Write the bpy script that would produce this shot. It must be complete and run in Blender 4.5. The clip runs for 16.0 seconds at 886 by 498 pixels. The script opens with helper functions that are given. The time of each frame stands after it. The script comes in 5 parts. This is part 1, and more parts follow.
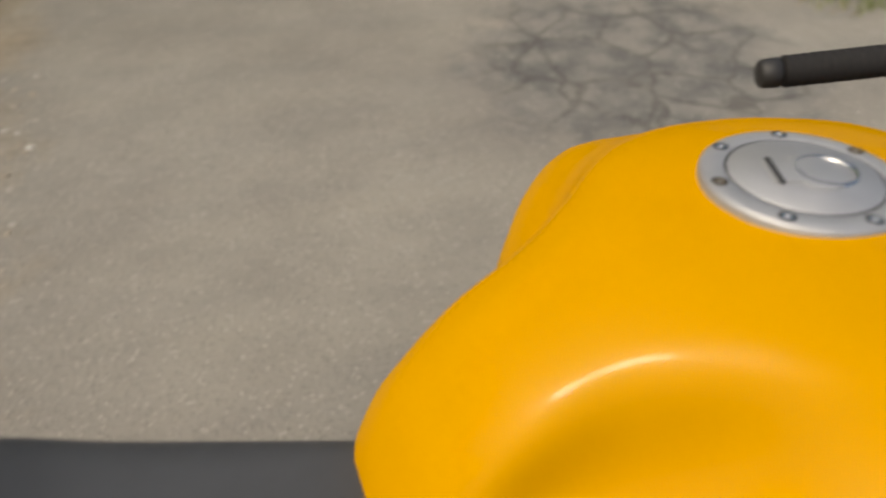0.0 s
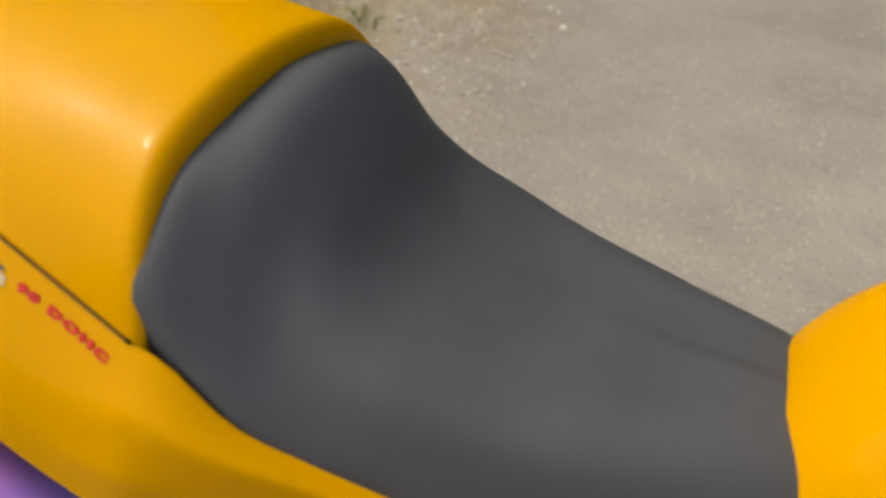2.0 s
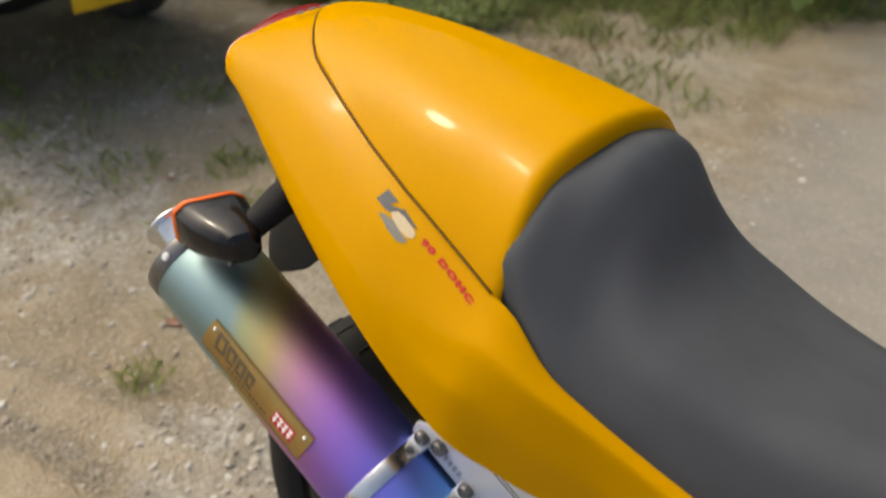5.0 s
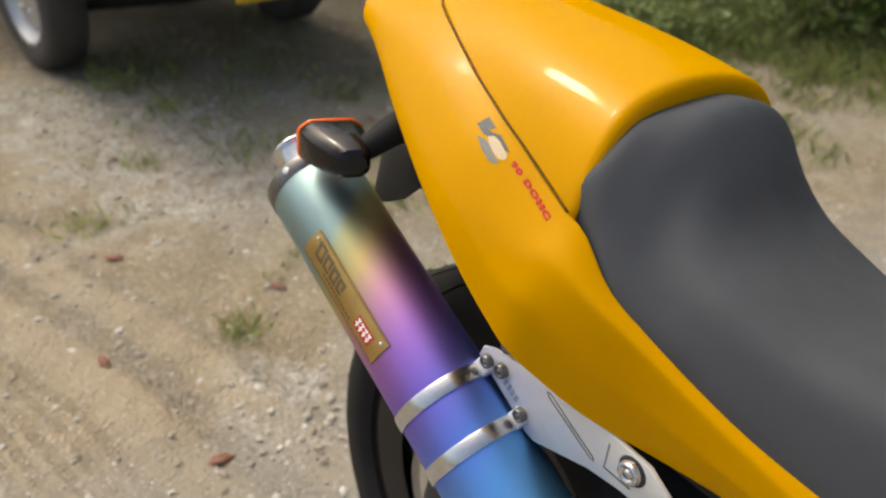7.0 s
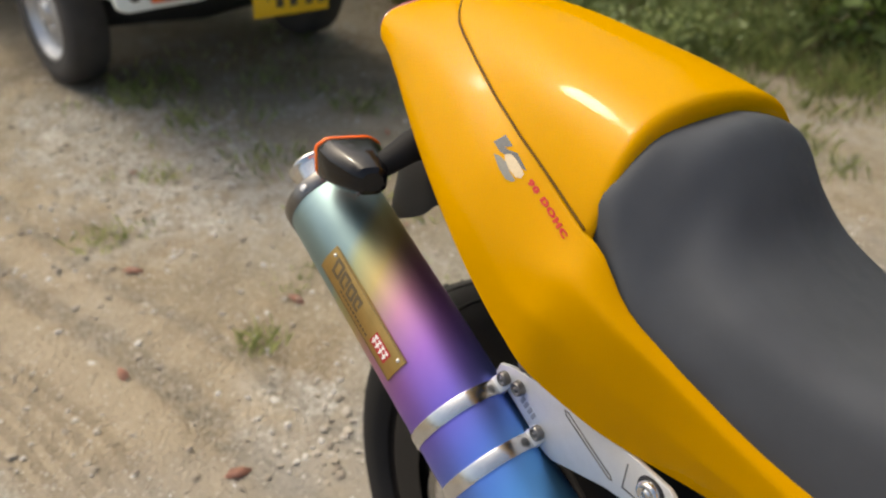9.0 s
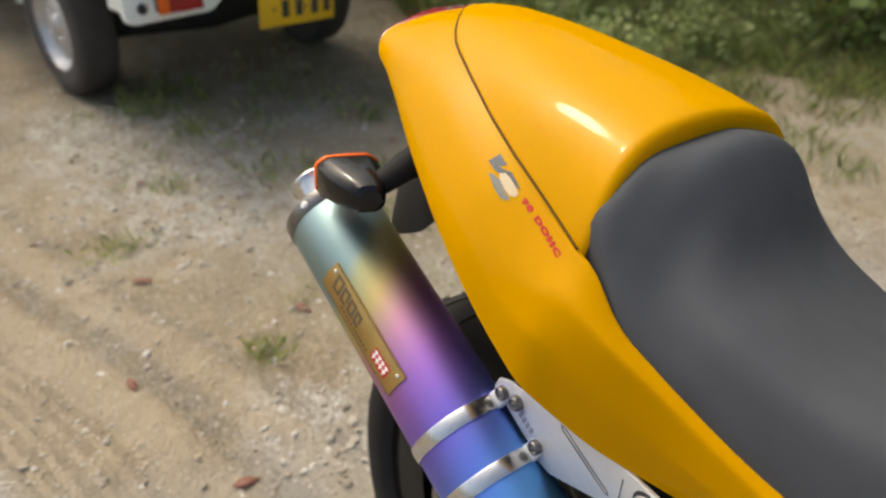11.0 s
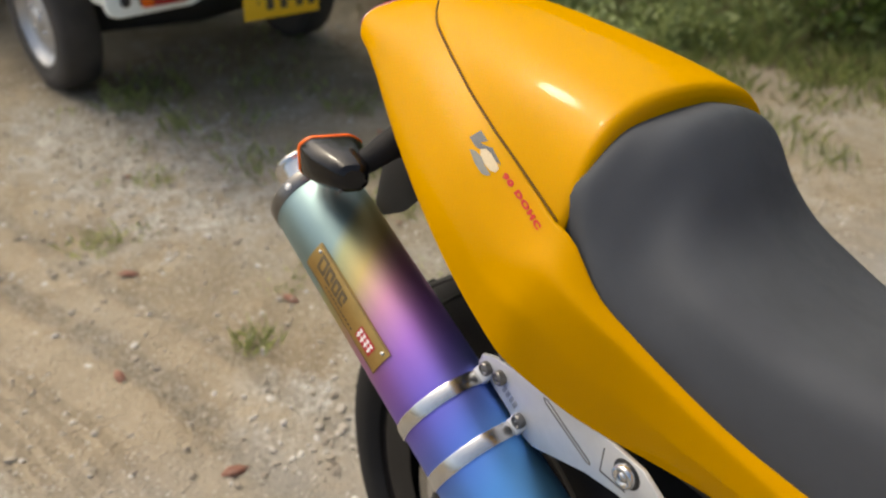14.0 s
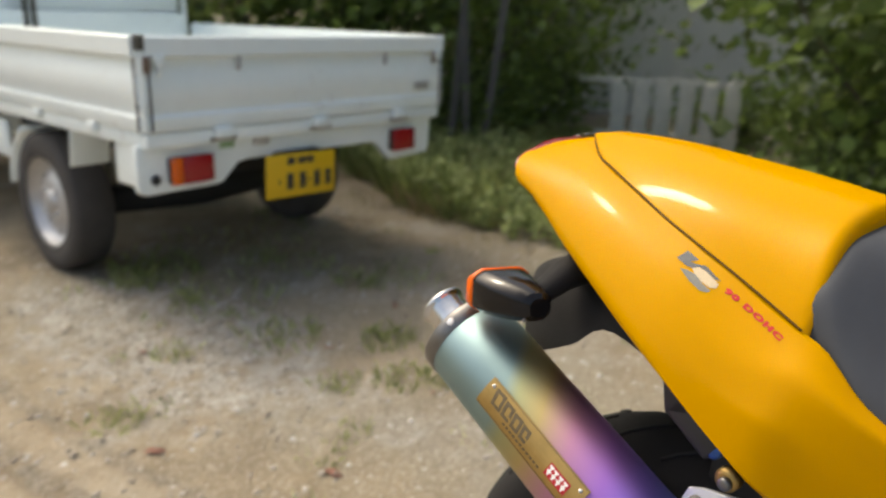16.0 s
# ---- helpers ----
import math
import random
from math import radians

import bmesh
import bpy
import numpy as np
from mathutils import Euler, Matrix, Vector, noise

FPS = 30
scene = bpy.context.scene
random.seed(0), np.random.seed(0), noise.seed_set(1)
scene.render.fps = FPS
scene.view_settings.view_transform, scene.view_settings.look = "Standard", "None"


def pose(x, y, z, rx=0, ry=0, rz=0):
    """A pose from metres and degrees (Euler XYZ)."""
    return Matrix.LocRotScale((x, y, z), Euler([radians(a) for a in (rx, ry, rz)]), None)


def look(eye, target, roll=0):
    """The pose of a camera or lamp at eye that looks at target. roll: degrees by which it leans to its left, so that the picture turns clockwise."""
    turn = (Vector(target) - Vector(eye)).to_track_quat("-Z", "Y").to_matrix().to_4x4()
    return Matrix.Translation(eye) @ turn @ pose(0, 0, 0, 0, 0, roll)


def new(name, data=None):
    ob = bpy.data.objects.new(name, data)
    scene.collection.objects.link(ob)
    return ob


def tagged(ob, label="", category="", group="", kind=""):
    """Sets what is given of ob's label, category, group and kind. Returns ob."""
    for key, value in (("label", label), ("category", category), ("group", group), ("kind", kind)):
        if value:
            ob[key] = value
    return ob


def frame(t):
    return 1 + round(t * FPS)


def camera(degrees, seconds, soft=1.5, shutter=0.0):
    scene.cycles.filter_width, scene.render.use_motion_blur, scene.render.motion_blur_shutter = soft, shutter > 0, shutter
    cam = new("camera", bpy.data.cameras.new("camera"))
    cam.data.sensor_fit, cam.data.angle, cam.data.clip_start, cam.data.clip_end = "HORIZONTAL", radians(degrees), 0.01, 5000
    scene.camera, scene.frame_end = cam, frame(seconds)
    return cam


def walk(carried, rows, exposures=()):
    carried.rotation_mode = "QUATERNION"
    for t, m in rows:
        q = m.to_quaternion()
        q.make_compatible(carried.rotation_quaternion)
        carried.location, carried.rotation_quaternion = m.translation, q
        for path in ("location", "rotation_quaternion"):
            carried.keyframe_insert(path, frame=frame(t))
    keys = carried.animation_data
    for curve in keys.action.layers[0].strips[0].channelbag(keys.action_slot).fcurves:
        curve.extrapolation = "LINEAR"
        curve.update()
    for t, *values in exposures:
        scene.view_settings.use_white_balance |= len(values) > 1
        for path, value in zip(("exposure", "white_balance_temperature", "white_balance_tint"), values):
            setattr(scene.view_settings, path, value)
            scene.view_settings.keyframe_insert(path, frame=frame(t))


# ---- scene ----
from mathutils.bvhtree import BVHTree

cam = camera(61.4, 16.0, soft=2.2, shutter=0.3)
cam.data.dof.use_dof = True
cam.data.dof.focus_distance = 0.66
cam.data.dof.aperture_fstop = 4.8
PATH = [
    (0, (0.297, -0.224, 1.162), (0.685, 1.22, -0.167), -0.2),
    (0.1, (0.298, -0.234, 1.153), (0.57, 1.225, -0.188), -0.0),
    (0.2, (0.306, -0.242, 1.138), (0.413, 1.219, -0.223), -0.2),
    (0.3, (0.311, -0.245, 1.128), (0.306, 1.206, -0.248), -0.2),
    (0.4, (0.315, -0.258, 1.135), (0.194, 1.17, -0.259), -1.1),
    (0.5, (0.312, -0.267, 1.14), (0.129, 1.144, -0.266), -1.1),
    (0.7, (0.307, -0.271, 1.127), (-0.044, 1.089, -0.296), -2.9),
    (0.9, (0.291, -0.282, 1.124), (-0.183, 1.029, -0.311), -3.5),
    (1.5, (0.259, -0.303, 1.126), (-0.318, 0.967, -0.308), -2.6),
    (2, (0.251, -0.306, 1.127), (-0.398, 0.968, -0.272), -1.7),
    (2.5, (0.196, -0.328, 1.172), (-0.599, 0.945, -0.151), -1.1),
    (3, (0.152, -0.372, 1.2), (-0.781, 0.876, -0.053), -1.0),
    (3.5, (0.142, -0.39, 1.197), (-0.878, 0.837, -0.009), -1.1),
    (4, (0.142, -0.413, 1.192), (-0.919, 0.804, 0.012), -1.0),
    (4.5, (0.167, -0.433, 1.185), (-0.932, 0.762, 0.017), -0.6),
    (5, (0.27, -0.491, 1.169), (-0.876, 0.673, 0.015), 0.3),
    (5.2, (0.309, -0.518, 1.158), (-0.863, 0.625, 0.008), 0.5),
    (7.3, (0.361, -0.545, 1.117), (-1.019, 0.432, 0.049), 3.5),
    (7.5, (0.361, -0.543, 1.117), (-1.022, 0.432, 0.05), 3.5),
    (8, (0.363, -0.548, 1.118), (-1.029, 0.424, 0.06), 3.3),
    (8.5, (0.361, -0.546, 1.123), (-1.037, 0.421, 0.069), 2.8),
    (9, (0.358, -0.544, 1.123), (-1.048, 0.414, 0.072), 2.5),
    (11.5, (0.368, -0.532, 1.142), (-1.057, 0.405, 0.097), 1.4),
    (12, (0.371, -0.53, 1.136), (-1.04, 0.428, 0.09), 1.4),
    (12.5, (0.375, -0.528, 1.133), (-1.017, 0.446, 0.078), 1.3),
    (13, (0.379, -0.523, 1.132), (-1.002, 0.457, 0.068), 1.3),
    (13.5, (0.381, -0.53, 1.128), (-1.004, 0.447, 0.066), 1.5),
    (14, (0.382, -0.538, 1.128), (-1.022, 0.421, 0.075), 1.4),
    (14.5, (0.38, -0.55, 1.129), (-1.06, 0.388, 0.106), 1.3),
    (15, (0.368, -0.577, 1.126), (-1.127, 0.322, 0.146), 0.9),
    (15.3, (0.353, -0.623, 1.127), (-1.186, 0.252, 0.199), 0.7),
    (15.5, (0.327, -0.649, 1.124), (-1.248, 0.226, 0.257), 0.1),
    (15.7, (0.305, -0.678, 1.121), (-1.270, 0.266, 0.329), 0.4),
    (16, (0.261, -0.737, 1.064), (-1.249, 0.431, 0.468), 1.8),
]
walk(cam, [(t, look(eye, target, roll)) for t, eye, target, roll in PATH],
     exposures=[(0, .48, 6950, 3), (0.5, .55, 6950, 3), (1.5, .75, 6950, 3), (3.5, .75, 6950, 3), (5, .77, 6950, 3), (7.5, .89, 6950, 3), (12.5, .92, 6950, 3), (14.5, .86, 6950, 3), (16, 1.03, 6950, 3)])

# ---------- light ----------
SUN = Vector((-0.53, -0.15, 0.83)).normalized()
world = bpy.data.worlds.new("sky")
scene.world = world
world.use_nodes = True
wn = world.node_tree.nodes
sky = wn.new("ShaderNodeTexSky")
sky.sky_type, sky.sun_disc = "NISHITA", False
sky.sun_elevation = math.asin(SUN.z)
sky.sun_rotation = math.atan2(SUN.x, SUN.y)
sky.air_density, sky.dust_density, sky.ozone_density = 0.7, 6.0, 0.5
wn["Background"].inputs["Strength"].default_value = 0.15
world.node_tree.links.new(sky.outputs[0], wn["Background"].inputs["Color"])
sun = new("sun", bpy.data.lights.new("sun", "SUN"))
sun.data.energy, sun.data.angle, sun.data.color = 0.50, radians(7), (1.0, 0.92, 0.80)
sun.matrix_world = look(SUN * 20, (0, 0, 0))


# ---------- materials ----------
class Mat:
    """A node material with short helpers."""

    def __init__(self, name, color=(0.5, 0.5, 0.5), rough=0.5, metal=0.0, coat=0.0, spec=0.5):
        self.m = bpy.data.materials.new(name)
        self.m.use_nodes = True
        self.t = self.m.node_tree
        self.b = self.t.nodes["Principled BSDF"]
        self.set(**{"Base Color": (*color, 1), "Roughness": rough, "Metallic": metal, "Coat Weight": coat, "Coat Roughness": 0.04, "Specular IOR Level": spec})

    def set(self, **values):
        for key, value in values.items():
            if isinstance(value, bpy.types.NodeSocket):
                self.t.links.new(value, self.b.inputs[key])
            else:
                self.b.inputs[key].default_value = value
        return self

    def node(self, kind, **inputs):
        n = self.t.nodes.new("ShaderNode" + kind)
        for key, value in inputs.items():
            key = key.replace("_", " ")
            if isinstance(value, bpy.types.NodeSocket):
                self.t.links.new(value, n.inputs[key])
            else:
                n.inputs[key].default_value = value
        return n

    def coords(self):
        return self.node("TexCoord").outputs["Object"]

    def noise(self, scale, detail=4.0, rough=0.6, vector=None):
        return self.node("TexNoise", Vector=vector or self.coords(), Scale=scale, Detail=detail, Roughness=rough).outputs["Fac"]

    def ramp(self, fac, *stops):
        n = self.node("ValToRGB", Fac=fac)
        while len(n.color_ramp.elements) < len(stops):
            n.color_ramp.elements.new(0.5)
        for e, (at, c) in zip(n.color_ramp.elements, stops):
            e.position, e.color = at, (*c, 1) if len(c) == 3 else c
        return n.outputs["Color"]

    def mix(self, fac, a, b, blend="MIX"):
        n = self.t.nodes.new("ShaderNodeMix")
        n.data_type, n.blend_type = "RGBA", blend
        for sock, value in ((n.inputs[0], fac), (n.inputs[6], a), (n.inputs[7], b)):
            if isinstance(value, bpy.types.NodeSocket):
                self.t.links.new(value, sock)
            else:
                sock.default_value = value if not isinstance(value, tuple) or len(value) == 4 else (*value, 1)
        return n.outputs[2]

    def math(self, op, a, b=0.0, c=0.0):
        n = self.t.nodes.new("ShaderNodeMath")
        n.operation = op
        for sock, value in zip(n.inputs, (a, b, c)):
            if isinstance(value, bpy.types.NodeSocket):
                self.t.links.new(value, sock)
            else:
                sock.default_value = value
        return n.outputs[0]

    def bump(self, height, strength=0.3, distance=0.01):
        n = self.node("Bump", Height=height, Strength=strength, Distance=distance)
        self.t.links.new(n.outputs[0], self.b.inputs["Normal"])
        return self


def grained(name, color, var=0.12, scale=20.0, rough=0.5, metal=0.0, bump=0.0, bscale=200.0, coat=0.0, bdist=0.002, spec=0.5):
    """A surface whose tone and gloss wander a little at two scales."""
    m = Mat(name, color, rough, metal, coat, spec)
    f = m.math("ADD", m.math("MULTIPLY", m.noise(scale), 0.6), m.math("MULTIPLY", m.noise(scale * 9), 0.4))
    dark = tuple(c * (1 - var) for c in color)
    light = tuple(min(1.0, c * (1 + var)) for c in color)
    m.set(**{"Base Color": m.ramp(f, (0.3, dark), (0.7, light))})
    r = m.ramp(f, (0.25, (rough * 0.85,) * 3), (0.75, (min(1, rough * 1.15),) * 3))
    m.set(Roughness=r)
    if bump:
        m.bump(m.noise(bscale, 3), bump, bdist)
    return m.m


def build_materials():
    M = {}
    # yellow lacquer with clear coat, faint dust
    m = Mat("yellow_paint", (0.8, 0.34, 0.0), 0.5, 0.0, 0.20, 0.0)
    f = m.noise(9, 5)
    m.set(**{"Base Color": m.ramp(f, (0.3, (0.515, 0.248, 0.0)), (0.7, (0.550, 0.266, 0.0)))})
    m.set(**{"Coat Roughness": m.ramp(m.noise(35, 6), (0.35, (0.06,) * 3), (0.75, (0.11,) * 3))})
    M["yellow"] = m.m
    # seat vinyl: charcoal with fine leather grain
    m = Mat("seat_vinyl", (0.04, 0.042, 0.046), 0.5, 0.0, 0.0, 0.2)
    vor = m.node("TexVoronoi", Vector=m.coords(), Scale=900.0)
    m.set(**{"Base Color": m.ramp(m.noise(14, 6), (0.3, (0.054, 0.057, 0.064)), (0.7, (0.065, 0.069, 0.077)))})
    m.set(Roughness=m.ramp(m.noise(60, 5), (0.3, (0.48,) * 3), (0.7, (0.58,) * 3)))
    m.bump(vor.outputs["Distance"], 0.12, 0.0006)
    M["vinyl"] = m.m
    # heat-tinted titanium, tinted along the can
    m = Mat("titanium", (0.5, 0.5, 0.5), 0.55, 1.0)
    sep = m.node("SeparateXYZ", Vector=m.coords())
    z = m.math("ADD", sep.outputs["Z"], m.math("MULTIPLY", m.math("SUBTRACT", m.noise(7, 2), 0.5), 0.02))
    z = m.math("SUBTRACT", z, m.math("MULTIPLY", sep.outputs["Y"], 0.75))
    fac = m.math("DIVIDE", z, 0.45)
    tint = m.ramp(fac, (0.0, (0.20, 0.54, 0.88)), (0.20, (0.15, 0.40, 0.82)), (0.32, (0.15, 0.25, 0.74)), (0.45, (0.24, 0.17, 0.64)), (0.56, (0.38, 0.18, 0.56)),
                  (0.67, (0.50, 0.25, 0.37)), (0.77, (0.48, 0.37, 0.16)), (0.85, (0.37, 0.37, 0.20)), (0.89, (0.25, 0.34, 0.33)), (1.0, (0.24, 0.33, 0.34)))
    m.set(**{"Base Color": tint})
    m.set(Roughness=m.ramp(m.noise(40, 5), (0.3, (0.46,) * 3), (0.7, (0.54,) * 3)))
    M["titanium"] = m.m
    M["steel"] = grained("polished_steel", (0.62, 0.61, 0.60), 0.10, 60, 0.24, 1.0)
    M["alu"] = grained("satin_aluminium", (0.70, 0.70, 0.70), 0.06, 80, 0.5, 0.55, 0.06, 900)
    M["dark_steel"] = grained("darkened_screw_steel", (0.20, 0.19, 0.18), 0.2, 90, 0.36, 0.9)
    M["cap_alu"] = grained("cast_aluminium", (0.40, 0.40, 0.41), 0.10, 60, 0.55, 0.6, 0.08, 1200, bdist=0.0005)
    M["black_plastic"] = grained("black_plastic", (0.018, 0.017, 0.017), 0.2, 30, 0.55, 0.0, 0.1, 500)
    M["gloss_black"] = grained("glossy_black_plastic", (0.009, 0.008, 0.008), 0.15, 30, 0.13, spec=0.32)
    M["rubber"] = grained("tyre_rubber", (0.018, 0.017, 0.017), 0.3, 25, 0.8, 0.0, 0.2, 300, spec=0.22)
    M["dusty_rubber"] = grained("dusty_tyre_rubber", (0.055, 0.05, 0.046), 0.35, 12, 0.85, 0.0, 0.2, 200)
    m = Mat("red_lens", (0.23, 0.006, 0.012), 0.22, 0.0, 0.1)
    m.bump(m.node("TexWave", Vector=m.coords(), Scale=60.0).outputs["Fac"], 0.15, 0.002)
    M["red_lens"] = m.m
    M["red_lamp"] = grained("red_lamp_lens", (0.34, 0.008, 0.012), 0.12, 40, 0.25)
    M["orange"] = grained("amber_lens", (0.80, 0.13, 0.006), 0.1, 30, 0.2)
    M["red_ink"] = grained("red_lettering", (0.50, 0.006, 0.008), 0.08, 60, 0.6)
    M["grey_ink"] = grained("dark_silver_decal", (0.060, 0.060, 0.064), 0.35, 40, 0.5)
    M["silver_ink"] = grained("silver_decal", (0.16, 0.15, 0.13), 0.4, 60, 0.5)
    M["white_ink"] = grained("white_decal", (0.50, 0.39, 0.24), 0.2, 60, 0.5)
    M["brass"] = grained("brushed_brass", (0.42, 0.27, 0.09), 0.15, 70, 0.42, 0.9, 0.05, 500)
    M["dark_brass"] = grained("darkened_engraving", (0.15, 0.11, 0.06), 0.2, 60, 0.5, 0.6)
    M["blue_anodised"] = grained("blue_anodised", (0.05, 0.12, 0.38), 0.15, 60, 0.35, 0.8)
    M["label_red"] = grained("red_label", (0.45, 0.02, 0.03), 0.1, 60, 0.4)
    M["label_white"] = grained("white_label_mark", (0.8, 0.78, 0.74), 0.05, 60, 0.5)
    m = Mat("truck_white", (0.72, 0.74, 0.72), 0.35, 0.0, 0.3)
    g = m.math("ADD", m.math("MULTIPLY", m.noise(2.2, 6), 0.6), m.math("MULTIPLY", m.noise(28, 6), 0.4))
    m.set(**{"Base Color": m.ramp(g, (0.28, (0.66, 0.65, 0.60)), (0.40, (0.82, 0.88, 0.86)), (0.7, (0.87, 0.93, 0.91)))})
    M["white_paint"] = m.m
    M["rim_silver"] = grained("silver_wheel_steel", (0.50, 0.50, 0.50), 0.15, 18, 0.42, 0.6)
    M["under_black"] = grained("chassis_black", (0.02, 0.02, 0.02), 0.3, 8, 0.8)
    # yellow as it looks in shade, for the strip along the cover's gap
    M["gap_shade"] = grained("shaded_gap_brown", (0.11, 0.055, 0.010), 0.2, 40, 0.8, spec=0.2)
    M["plate_yellow"] = grained("number_plate_yellow", (0.75, 0.46, 0.01), 0.08, 20, 0.45)
    M["plate_black"] = grained("number_plate_black", (0.05, 0.045, 0.03), 0.1, 20, 0.5)
    M["green_sticker"] = grained("green_sticker", (0.30, 0.45, 0.25), 0.2, 40, 0.5)
    M["fence_wood"] = grained("weathered_white_wood", (0.56, 0.55, 0.49), 0.15, 9, 0.8, 0.0, 0.3, 60, bdist=0.004)
    M["shed_wall"] = grained("grey_render", (0.58, 0.58, 0.55), 0.10, 2.5, 0.85, 0.0, 0.2, 60, bdist=0.006)
    M["old_wood"] = grained("grey_old_wood", (0.105, 0.098, 0.085), 0.25, 9, 0.85, 0.0, 0.4, 60, bdist=0.004)
    M["brown_bark"] = grained("brown_bark", (0.19, 0.135, 0.10), 0.4, 12, 0.9, 0.0, 0.6, 40, bdist=0.01)
    M["bark"] = grained("bark", (0.10, 0.08, 0.06), 0.4, 12, 0.9, 0.0, 0.6, 40, bdist=0.01)
    for name, a, b in (("leaf", (0.060, 0.080, 0.028), (0.185, 0.26, 0.06)), ("grass", (0.14, 0.18, 0.055), (0.39, 0.42, 0.17)), ("weed", (0.13, 0.17, 0.05), (0.40, 0.45, 0.20)), ("dry_grass", (0.22, 0.18, 0.09), (0.36, 0.30, 0.17)), ("dead_leaf", (0.24, 0.11, 0.08), (0.34, 0.17, 0.12))):
        m = Mat(name, a, 0.55)
        rnd = m.node("NewGeometry").outputs["Random Per Island"]
        m.set(**{"Base Color": m.ramp(rnd, (0.0, a), (1.0, b)), "Subsurface Weight": 0.0})
        m.set(Roughness=m.ramp(m.noise(30, 3), (0.3, (0.45,) * 3), (0.7, (0.65,) * 3)))
        thin = m.node("BsdfTranslucent", Color=m.ramp(rnd, (0.0, tuple(min(1, v * 1.5) for v in a)), (1.0, tuple(min(1, v * 1.6) for v in b))))
        both = m.node("MixShader", Fac=0.42)
        m.t.links.new(m.b.outputs[0], both.inputs[1])
        m.t.links.new(thin.outputs[0], both.inputs[2])
        m.t.links.new(both.outputs[0], m.t.nodes["Material Output"].inputs["Surface"])
        M[name] = m.m
    m = Mat("pebble", (0.3, 0.28, 0.25), 0.85)
    rnd = m.node("NewGeometry").outputs["Random Per Island"]
    c = m.ramp(rnd, (0.0, (0.21, 0.18, 0.15)), (0.35, (0.32, 0.28, 0.23)), (0.65, (0.46, 0.43, 0.39)), (1.0, (0.74, 0.72, 0.69)))
    m.set(**{"Base Color": m.mix(m.noise(70, 5), c, (0.25, 0.21, 0.16), "MIX")})
    M["pebble"] = m.m
    # ground: worn asphalt giving way to sandy dirt and gravel
    m = Mat("ground", (0.3, 0.27, 0.22), 0.9, spec=0.25)
    co = m.coords()
    sep = m.node("SeparateXYZ", Vector=co)
    X, Y = sep.outputs["X"], sep.outputs["Y"]
    big, mid, fine = m.noise(0.9, 5, 0.6, co), m.noise(6, 6, 0.65, co), m.noise(60, 6, 0.7, co)
    blotch = m.noise(2.3, 4, 0.55, co)

    def step(f, a, b):
        return m.ramp(f, (a, (0, 0, 0)), (b, (1, 1, 1))) if a < b else m.ramp(f, (b, (1, 1, 1)), (a, (0, 0, 0)))

    def times(a, b):
        return m.math("MULTIPLY", a, b)

    def spot(x, y, rx, ry, lean, ragged=0.5):
        """A ragged oval about (x, y), 1 inside."""
        c, q = math.cos(lean), math.sin(lean)
        dx, dy = m.math("SUBTRACT", X, x), m.math("SUBTRACT", Y, y)
        u = m.math("DIVIDE", m.math("ADD", times(dx, c), times(dy, q)), rx)
        v = m.math("DIVIDE", m.math("SUBTRACT", times(dy, c), times(dx, q)), ry)
        d = m.math("SQRT", m.math("ADD", times(u, u), times(v, v)))
        d = m.math("ADD", d, times(m.math("SUBTRACT", m.noise(4.5, 6, 0.7, co), 0.5), ragged * 2.4))
        return m.ramp(d, (0.72, (1, 1, 1)), (1.0, (0, 0, 0)))

    dirt = m.mix(step(mid, 0.35, 0.68), (0.190, 0.142, 0.086, 1), (0.300, 0.238, 0.155, 1))
    dirt = m.mix(step(big, 0.38, 0.62), dirt, m.mix(fine, (0.175, 0.148, 0.102, 1), (0.31, 0.27, 0.205, 1)))
    dirt = m.mix(times(step(fine, 0.5, 0.72), 0.55), dirt, (0.46, 0.41, 0.34, 1))
    dirt = m.mix(times(step(blotch, 0.56, 0.34), 0.45), dirt, (0.16, 0.135, 0.10, 1))
    # pale crushed stone lying in drifts
    stone = m.mix(step(m.noise(75, 4, 0.7, co), 0.38, 0.62), (0.20, 0.185, 0.16, 1), (0.52, 0.50, 0.46, 1))
    drift = m.math("MAXIMUM", spot(-2.15, -0.06, 0.85, 0.42, 0.24), spot(-0.72, -0.14, 0.22, 0.15, 0.3))
    drift = m.math("MAXIMUM", drift, times(step(m.noise(1.5, 4, 0.6, co), 0.50, 0.60), 0.55))
    drift = times(drift, step(m.noise(11, 5, 0.7, co), 0.34, 0.56))
    dirt = m.mix(times(drift, 0.8), dirt, stone)
    # wheel track: gritty trough, smooth pale bank, ribs with darker soil between them
    lane = m.math("SUBTRACT", Y, m.math("SUBTRACT", times(X, 0.33), 0.09))
    lane = m.math("ADD", lane, times(m.math("SINE", m.math("ADD", times(X, 3.1), 1.0)), 0.022))
    lane = m.math("ADD", lane, times(m.math("SINE", times(X, 7.3)), 0.009))
    lane = m.math("ADD", lane, times(m.math("SUBTRACT", m.noise(7, 5, 0.65, co), 0.5), 0.035))

    def strip(at, half, soft):
        return m.ramp(m.math("ABSOLUTE", m.math("SUBTRACT", lane, at)), (half, (1, 1, 1)), (half + soft, (0, 0, 0)))

    sand = m.mix(m.noise(25, 6, 0.75, co), (0.235, 0.190, 0.130, 1), (0.400, 0.335, 0.250, 1))
    dirt = m.mix(times(strip(-0.065, 0.035, 0.05), 0.8), dirt, sand)
    dirt = m.mix(times(strip(0.135, 0.025, 0.05), 0.55), dirt, sand)
    dirt = m.mix(times(strip(-0.23, 0.06, 0.05), 0.6), dirt, sand)
